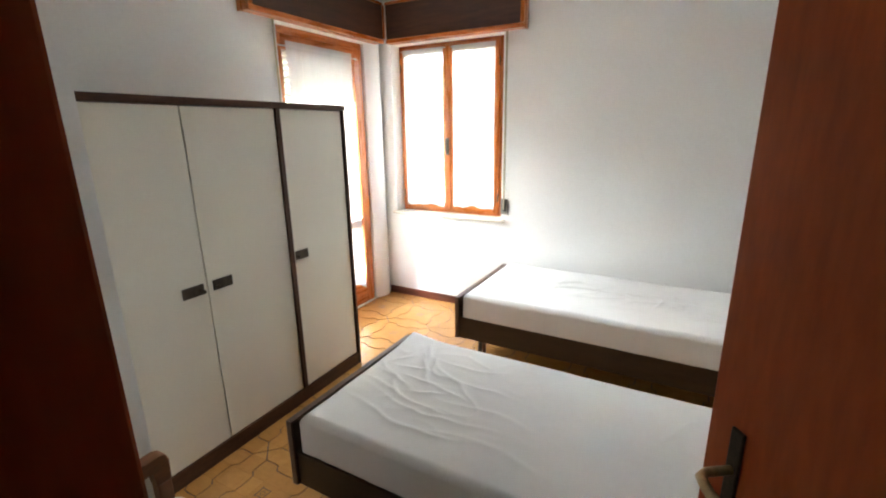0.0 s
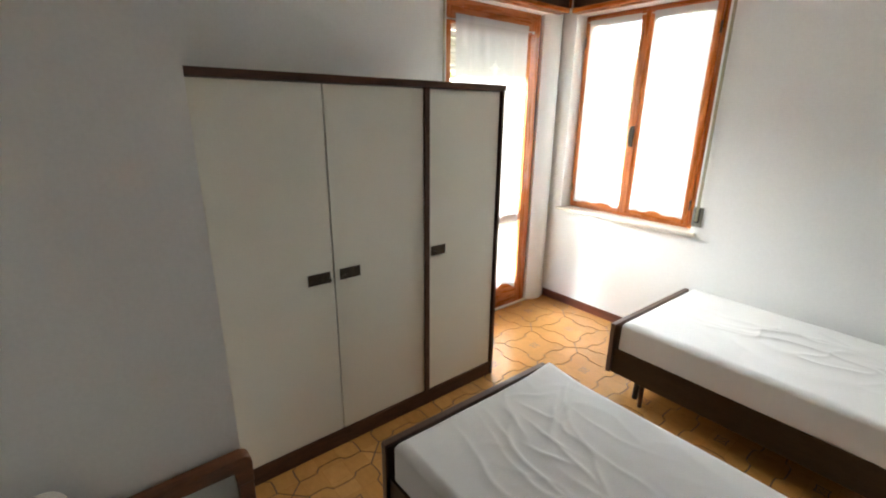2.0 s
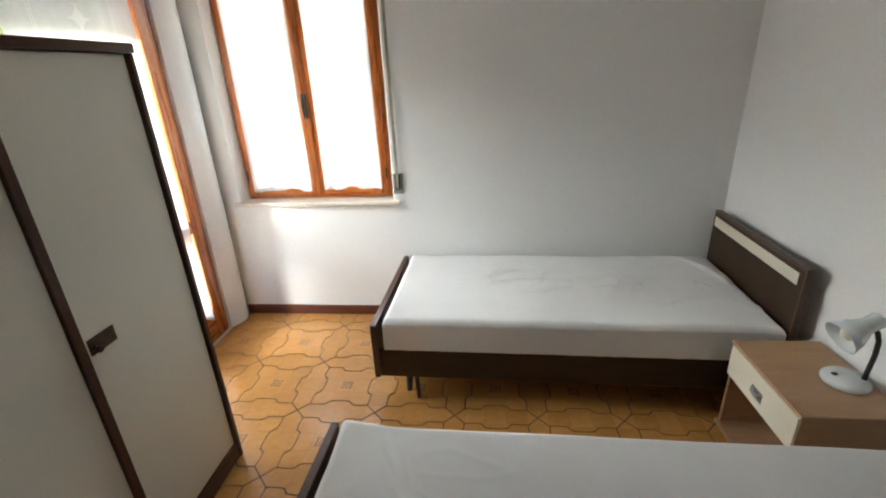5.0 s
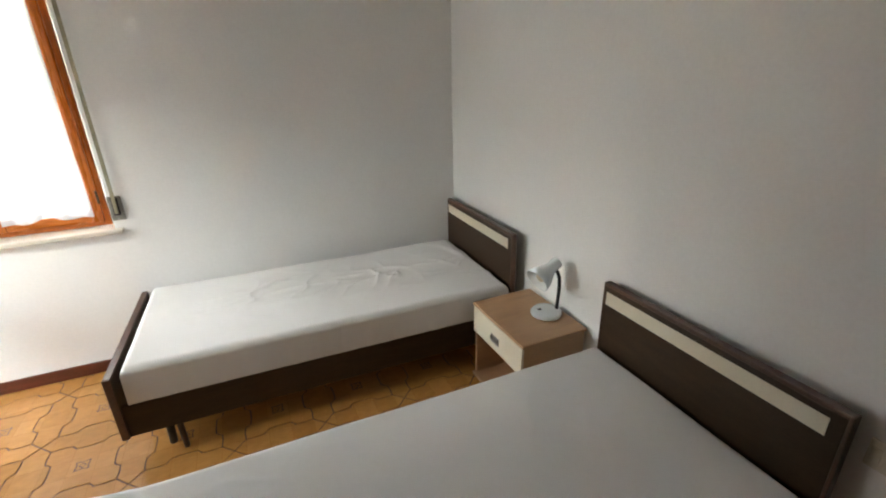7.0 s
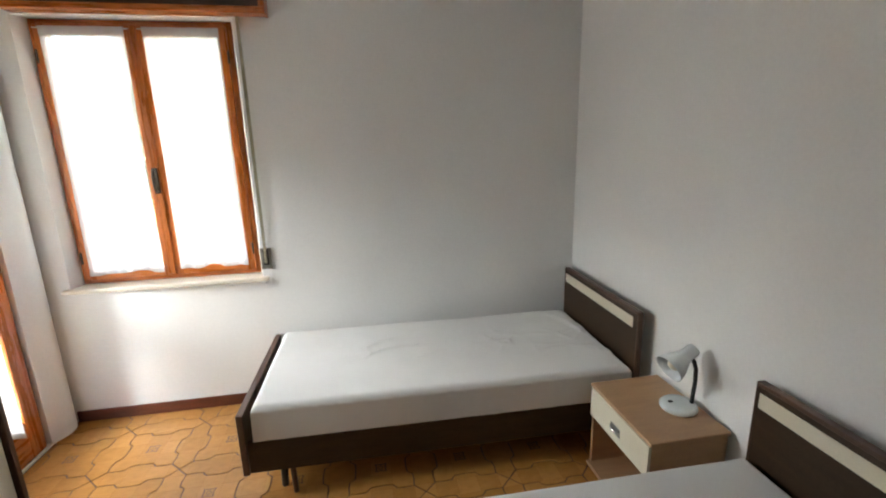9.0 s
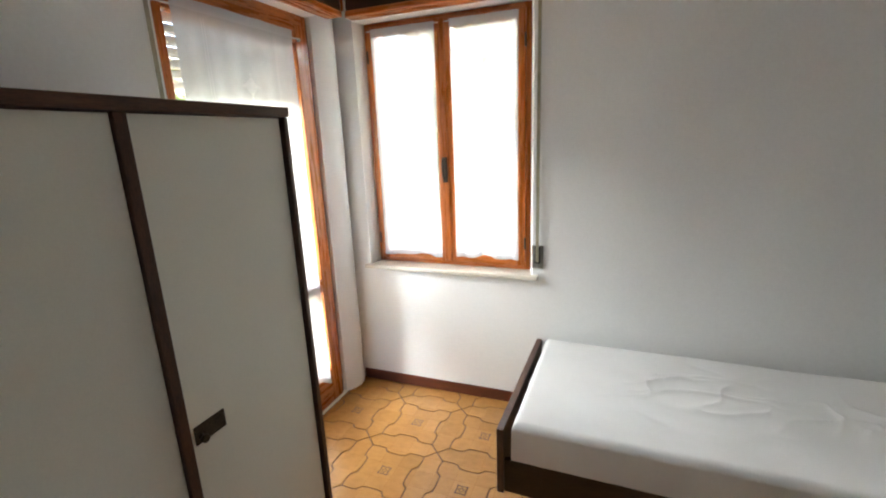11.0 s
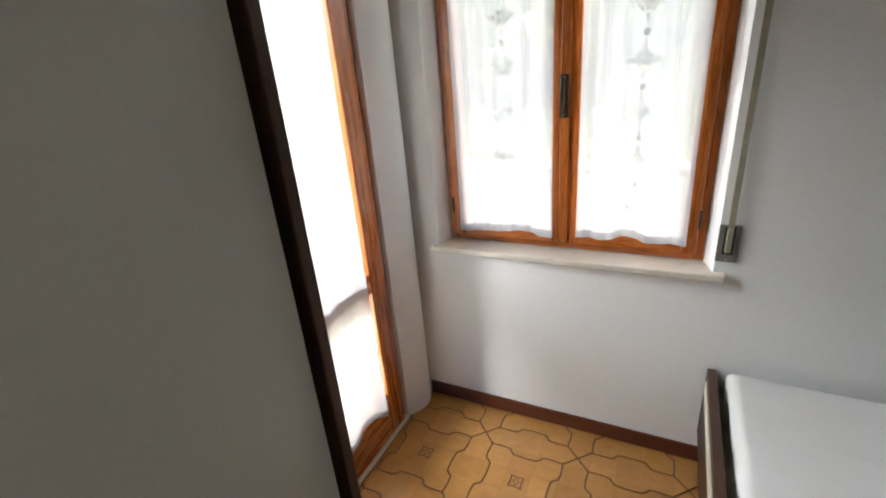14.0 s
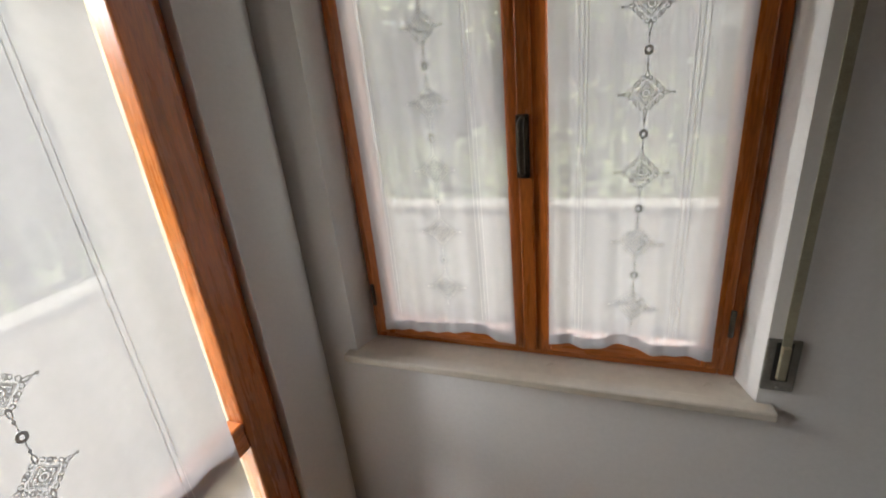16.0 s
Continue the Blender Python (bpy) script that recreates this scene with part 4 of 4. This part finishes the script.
def desk_lamp():
    zt = 0.479
    t = thing("desk_lamp", (1.03, 2.165, zt), "white desk lamp with a black flexible neck on the nightstand", "lamp")
    bm = bmesh.new()
    prof = [(0.0, 0.0), (0.074, 0.0), (0.078, 0.006), (0.077, 0.016), (0.068, 0.025), (0.04, 0.030), (0.0, 0.031)]
    lathe(bm, prof, Matrix.Translation((1.030, 2.168, zt)))
    base = part("base", bm, WHITE, t, smooth=True)
    part("switch", box(0.985, 1.003, 2.168, 2.184, zt + 0.026, zt + 0.033, 0.002), BLACK, base, "black rocker switch")
    neck = [(1.078, 2.150, zt + 0.024), (1.082, 2.152, zt + 0.07), (1.090, 2.156, zt + 0.13), (1.090, 2.160, zt + 0.185), (1.078, 2.163, zt + 0.222), (1.055, 2.166, zt + 0.243)]
    smooth_neck = []
    for a, b in zip(neck, neck[1:]):
        smooth_neck += [Vector(a).lerp(Vector(b), k / 4) for k in range(4)]
    part("neck", rod(smooth_neck + [Vector(neck[-1])], [0.0085 + 0.0006 * (k % 2) for k in range(21)], 10), BLACK, t, "black flexible neck", smooth=True)
    axis = (Vector((0.925, 2.148, 0.672)) - Vector((1.068, 2.168, 0.748))).normalized()
    m = Matrix.Translation((1.068, 2.168, 0.748)) @ axis.to_track_quat("Z", "Y").to_matrix().to_4x4()
    bm = bmesh.new()
    lathe(bm, [(0.0, -0.012), (0.026, -0.012), (0.029, -0.006), (0.029, 0.040), (0.036, 0.058), (0.054, 0.095), (0.064, 0.135), (0.061, 0.135), (0.051, 0.096), (0.033, 0.060), (0.026, 0.042), (0.0, 0.040)], m)
    shade = part("shade", bm, WHITE, t, smooth=True)
    bm = bmesh.new()
    lathe(bm, [(0.0, 0.050), (0.012, 0.052), (0.014, 0.070), (0.026, 0.088), (0.028, 0.104), (0.020, 0.119), (0.0, 0.125)], m)
    part("bulb", bm, CREAM, shade, "unlit frosted bulb", smooth=True)


def lathe(bm, prof, m, n=28):
    rings = []
    for r, z in prof:
        if r == 0:
            rings.append([bm.verts.new(m @ Vector((0, 0, z)))])
        else:
            rings.append([bm.verts.new(m @ Vector((r * math.cos(2 * math.pi * k / n), r * math.sin(2 * math.pi * k / n), z))) for k in range(n)])
    for a, b in zip(rings, rings[1:]):
        for k in range(n):
            if len(a) == 1 and len(b) == 1:
                continue
            if len(a) == 1:
                bm.faces.new((a[0], b[k], b[(k + 1) % n]))
            elif len(b) == 1:
                bm.faces.new((a[k], a[(k + 1) % n], b[0]))
            else:
                bm.faces.new((a[k], a[(k + 1) % n], b[(k + 1) % n], b[k]))


nightstand()
desk_lamp()

# wall switch beside the nearer headboard
ws = thing("wall_switch", (XE, 0.905, 0.67), "ivory plastic switch plate on the wall beside the headboard", "switch")
plate = part("plate", box(XE - 0.009, XE - 0.001, 0.845, 0.945, 0.625, 0.712, 0.003), PLASTIC, ws)
for y in (0.865, 0.895, 0.925):
    part("rocker", box(XE - 0.013, XE - 0.0095, y - 0.011, y + 0.011, 0.647, 0.691, 0.001), PLASTIC, plate)


# ---- armchair by the door ----
def armchair():
    t = thing("armchair", (-0.66, 0.28, 0), "reddish wooden armchair with cream woven cushions", "armchair")
    for x in (-0.965, -0.365):
        # a flat arm that turns down over a rounded corner into the front leg
        bar = [(0.052, 0.556), (0.495, 0.562), (0.497, 0.50), (0.545, 0.50)]
        bar += [(0.520 + 0.025 * math.cos(a), 0.580 + 0.025 * math.sin(a)) for a in [math.pi / 2 * k / 6 for k in range(7)]] + [(0.052, 0.598)]
        bm = prism(bar, "x", x - 0.024, x + 0.024)
        bmesh.ops.bevel(bm, geom=[e for e in bm.edges if abs(e.verts[0].co.x - e.verts[1].co.x) < 1e-6], offset=0.006, segments=2, profile=0.5, affect="EDGES")
        part("armrest", bm, ARMWOOD, t)
        part("front_leg", box(x - 0.022, x + 0.022, 0.499, 0.543, 0.001, 0.4995, 0.004), ARMWOOD, t)
        part("back_leg", box(x - 0.019, x + 0.019, 0.037, 0.080, 0.001, 0.60, 0.006), ARMWOOD, t)
        part("side_rail", box(x - 0.014, x + 0.014, 0.076, 0.484, 0.27, 0.33, 0.004), ARMWOOD, t)
    part("front_rail", box(-0.943, -0.387, 0.495, 0.522, 0.26, 0.33, 0.004), ARMWOOD, t)
    part("back_rail", box(-0.945, -0.385, 0.040, 0.065, 0.30, 0.37, 0.004), ARMWOOD, t)
    part("seat_cushion", box(-0.938, -0.392, 0.10, 0.555, 0.331, 0.455, 0.045, segments=5), WOVEN, t, "cream woven seat cushion", smooth=True)
    bm = box(-0.940, -0.400, 0.0, 0.105, 0.0, 0.315, 0.048, segments=5)
    bmesh.ops.transform(bm, matrix=Matrix.Translation((0, 0.058, 0.452)) @ Matrix.Rotation(radians(8), 4, "X"), verts=bm.verts)
    part("back_cushion", bm, WOVEN, t, "cream woven back cushion", smooth=True)
    t.location.x -= 0.024


armchair()

# ---- outside: balcony, garden, neighbouring house ----
single("ground", box(-60, 60, -60, 60, -0.62, -0.60), GROUND, "garden ground with grass and earth", "ground", **STRUCT)
single("balcony_floor", box(-3.55, XE + 0.15, YS - 1.7, 5.05, -0.20, -0.014), BALCONY, "pale balcony floor around the house corner", "balcony", **STRUCT)
par = bmesh.new()
box(-3.55, -3.43, YS, 5.05, -0.2, 0.86, into=par)
box(-3.43, XE, 4.93, 5.05, -0.2, 0.86, into=par)
single("balcony_parapet", par, STUCCO, "pale stuccoed balcony parapet", "parapet", **STRUCT)
cop = bmesh.new()
box(-3.58, -3.40, YS, 5.08, 0.861, 0.905, 0.006, into=cop)
box(-3.399, XE, 4.90, 5.08, 0.861, 0.905, 0.006, into=cop)
single("parapet_coping", cop, COPING, "weathered stone coping on the balcony parapet", "coping", **STRUCT)


def leaf_cloud(bm, centre, size, count, seed, leaf=0.06):
    rnd = random.Random(seed)
    for _ in range(count):
        d = Vector((rnd.gauss(0, 1), rnd.gauss(0, 1), rnd.gauss(0, 1))).normalized()
        p = Vector(centre) + Vector((d.x * size[0], d.y * size[1], d.z * size[2])) * rnd.uniform(0.45, 1.0) ** 0.5
        a = Vector((rnd.gauss(0, 1), rnd.gauss(0, 1), rnd.gauss(0, 1))).normalized()
        b = a.orthogonal().normalized()
        s = leaf * rnd.uniform(0.6, 1.4)
        vs = [bm.verts.new(p + a * s), bm.verts.new(p + b * s * 0.45), bm.verts.new(p - a * s), bm.verts.new(p - b * s * 0.45)]
        bm.faces.new(vs)


def tree(x, y, h, seed):
    rnd = random.Random(seed)
    t = thing("tree", (x, y, -0.6), "leafy green garden tree beyond the balcony", "tree", "garden trees")
    bm = rod([(x, y, -0.6), (x + 0.05, y, h * 0.3), (x - 0.03, y + 0.05, h * 0.6), (x, y, h * 0.85)], [0.12, 0.10, 0.07, 0.03], 10)
    for k in range(6):
        a = k * 1.05 + rnd.random()
        z = h * (0.35 + 0.08 * k)
        rod([(x, y, z), (x + 0.5 * math.cos(a), y + 0.5 * math.sin(a), z + 0.3), (x + 1.0 * math.cos(a), y + 1.0 * math.sin(a), z + 0.45)], [0.045, 0.03, 0.012], 7, into=bm)
    part("trunk", bm, BARK, t, smooth=True)
    bm = bmesh.new()
    for k in range(9):
        a = rnd.uniform(0, 6.28)
        q = rnd.uniform(0.2, 1.1)
        leaf_cloud(bm, (x + q * math.cos(a), y + q * math.sin(a), h * rnd.uniform(0.40, 0.98)), (0.7, 0.7, 0.5), 420, seed * 31 + k, 0.075)
    part("crown", bm, LEAF, t)


for k, (x, y, h) in enumerate(((-7.3, 1.0, 2.6), (-7.0, 4.9, 2.8), (-4.9, 8.6, 2.5), (-2.6, 9.0, 2.2), (-0.4, 8.8, 2.6), (2.2, 9.1, 2.4), (-7.4, 7.4, 3.0), (-3.8, 9.3, 2.6), (-1.5, 9.5, 2.5))):
    tree(x, y, h, 40 + k)
hedge = bmesh.new()
for k in range(16):
    leaf_cloud(hedge, (-5.4 + 0.05 * (k % 3), -0.5 + 0.6 * k, 0.35), (0.45, 0.5, 0.85), 380, 900 + k, 0.06)
for k in range(13):
    leaf_cloud(hedge, (-4.9 + 0.6 * k, 7.0 + 0.05 * (k % 3), 0.3), (0.5, 0.45, 0.85), 380, 950 + k, 0.06)
single("hedge", hedge, LEAF, "dense green garden hedge beyond the balcony", "hedge", kind="stuff")


fence = thing("garden_fence", (-6.25, 3.2, -0.6), "pale garden fence of horizontal boards behind the hedge", "fence")
for y in (-1.0, 1.0, 3.0, 5.0, 7.0):
    part("post", box(-6.30, -6.22, y - 0.04, y + 0.04, -0.6, 2.45, 0.006), FENCE, fence)
for k in range(5):
    part("board", box(-6.215, -6.19, -1.2, 7.2, 0.94 + 0.35 * k, 1.10 + 0.35 * k, 0.004), FENCE, fence)


def house(cx, cy, wx, wy, h, faces):
    t = thing("house", (cx, cy, -0.6), "pale rendered neighbouring house with slatted shutters", "house", "neighbouring houses")
    part("wall", box(cx - wx, cx + wx, cy - wy, cy + wy, -0.6, h), HOUSE, t)
    part("roof", prism([(cy - wy - 0.5, h), (cy + wy + 0.5, h), (cy, h + 1.8)], "x", cx - wx - 0.5, cx + wx + 0.5), ROOF, t)
    for s in range(2):
        for k in range(4):
            z = 0.6 + 2.9 * s
            if faces == "x":
                y = cy - wy + 1.2 + k * (2 * wy - 2.4) / 3
                w_ = part("window", box(cx + wx + 0.001, cx + wx + 0.05, y - 0.5, y + 0.5, z, z + 1.4), SHUTTER, t, "closed slatted shutters")
            else:
                x = cx - wx + 1.2 + k * (2 * wx - 2.4) / 3
                w_ = part("window", box(x - 0.5, x + 0.5, cy - wy - 0.05, cy - wy - 0.001, z, z + 1.4), SHUTTER, t, "closed slatted shutters")


house(-17, 3, 4, 7, 5.6, "x")
house(0, 22, 8, 4, 5.6, "y")

# ---- floor: ochre tiles parted by dark lines ----
fl_ = box(XW - 0.24, XE + 0.15, YB - 0.15, YN, -0.05, -0.003)
box(XB - 0.15, XE + 0.15, YS - 0.12, YB - 0.15, -0.05, -0.003, into=fl_)
box(-0.45, XE + 0.27, YS - 1.82, YS - 0.12, -0.05, -0.003, into=fl_)
single("floor", fl_, JOINT, "ochre patterned ceramic tile floor with dark brown lines", "floor", **STRUCT)
floor = bpy.data.objects["floor"]
P, SX, SY = 0.42, -1.752, 3.285   # pitch of the pattern and one of its stars


def inset(poly, d):
    """The same closed outline drawn in by d."""
    out, n = [], len(poly)
    for i in range(n):
        a, b, c = Vector(poly[i - 1]), Vector(poly[i]), Vector(poly[(i + 1) % n])
        e1, e2 = (b - a).normalized(), (c - b).normalized()
        n1, n2 = Vector((-e1.y, e1.x)), Vector((-e2.y, e2.x))
        m = (n1 + n2)
        k = max(0.35, 1 + n1.dot(n2))
        out.append(tuple(b + m * (d / k)))
    return out


a_, b_, bulge = 0.125, 0.125, 0.062
side = [(a_, b_), (0.24, b_ - 0.008), (0.325, b_), (0.345, b_ + 0.03), (0.375, b_ + bulge), (0.45, b_ + bulge + 0.006), (0.55, b_ + bulge + 0.006), (0.625, b_ + bulge), (0.655, b_ + 0.03), (0.675, b_), (0.76, b_ - 0.008), (1 - a_, b_)]
hexa = [(0, 0)] + [(x, -y) for x, y in side] + [(1, 0)] + side[::-1]
cell = side + [(1 - y, x) for x, y in side][1:] + [(1 - x, 1 - y) for x, y in side][1:] + [(y, 1 - x) for x, y in side][1:-1]


RECT = (XW - 0.03, XE, YS - 1.7, YN)


def clip(poly, axis, limit, keep_below):
    out = []
    for k, b in enumerate(poly):
        a = poly[k - 1]
        ia, ib = (a[axis] <= limit) == keep_below, (b[axis] <= limit) == keep_below
        if ia != ib:
            f = (limit - a[axis]) / (b[axis] - a[axis])
            out.append((a[0] + f * (b[0] - a[0]), a[1] + f * (b[1] - a[1])))
        if ib:
            out.append(b)
    return out


def piece_mesh(name, pts):
    bm = bmesh.new()
    lo = [bm.verts.new((x, y, -0.004)) for x, y in pts]
    hi = [bm.verts.new((x, y, 0.0)) for x, y in pts]
    bm.faces.new(hi)
    for i in range(len(pts)):
        j = (i + 1) % len(pts)
        bm.faces.new((lo[i], lo[j], hi[j], hi[i]))
    me = bpy.data.meshes.new(name)
    bm.to_mesh(me)
    bm.free()
    me.materials.append(TILE)
    return me


SHAPES = []
for nm, outline in (("cell_tile", cell), ("long_tile", hexa), ("long_tile", [(-y, x) for x, y in hexa])):
    pts = inset([(x * P, y * P) for x, y in outline], 0.0034)
    SHAPES.append((nm, pts, piece_mesh(nm, pts)))


def lay(nm, pts, me, x, y):
    """One tile at a star of the pattern, cut where a wall stands."""
    poly = [(u + x, v + y) for u, v in pts]
    cut = poly
    for axis, limit, below in ((0, RECT[0], False), (0, RECT[1], True), (1, RECT[2], False), (1, RECT[3], True)):
        cut = clip(cut, axis, limit, below)
    if len(cut) < 3:
        return
    mx, my = sum(q[0] for q in cut) / len(cut), sum(q[1] for q in cut) / len(cut)
    if (mx < XB - 0.06 and my < YB - 0.16) or (mx < -0.30 and my < YS - 0.10):
        return
    whole = len(cut) == len(poly) and all(abs(a[0] - b[0]) + abs(a[1] - b[1]) < 1e-9 for a, b in zip(cut, poly))
    o = new(nm, me if whole else piece_mesh(nm, [(u - x, v - y) for u, v in cut]))
    o.location = (x, y, 0)
    o.parent = floor


star = bmesh.new()
i0, i1 = math.floor((XW - 0.3 - SX) / P), math.ceil((XE - SX) / P)
j0, j1 = math.floor((YS - 0.5 - SY) / P), math.ceil((YN - SY) / P)
for i in range(i0, i1 + 1):
    for j in range(j0, j1 + 1):
        x, y = SX + i * P, SY + j * P
        for nm, pts, me in SHAPES:
            lay(nm, pts, me, x, y)
        if not (XW < x + P / 2 < XE - 0.04 and y + P / 2 < YN - 0.04):
            continue
        cx, cy, s = x + P / 2, y + P / 2, 0.042
        ring = []
        for k in range(8):
            q = s if k % 2 == 0 else s * 0.60
            ang = math.pi / 4 * k + math.pi / 4
            ring.append((q * math.cos(ang), q * math.sin(ang)))
        o_ = [star.verts.new((cx + u, cy + v, 0.0008)) for u, v in ring]
        n2_ = [star.verts.new((cx + u * 0.78, cy + v * 0.78, 0.0008)) for u, v in ring]
        a_, c_ = ([star.verts.new((cx + q * math.cos(math.pi / 2 * k), cy + q * math.sin(math.pi / 2 * k), 0.0008)) for k in range(4)] for q in (0.016, 0.011))
        for k in range(8):
            star.faces.new((o_[k], o_[(k + 1) % 8], n2_[(k + 1) % 8], n2_[k]))
        for k in range(4):
            star.faces.new((a_[k], a_[(k + 1) % 4], c_[(k + 1) % 4], c_[k]))
inl = single("tile_inlay", star, JOINT, kind="stuff")
inl.parent = floor
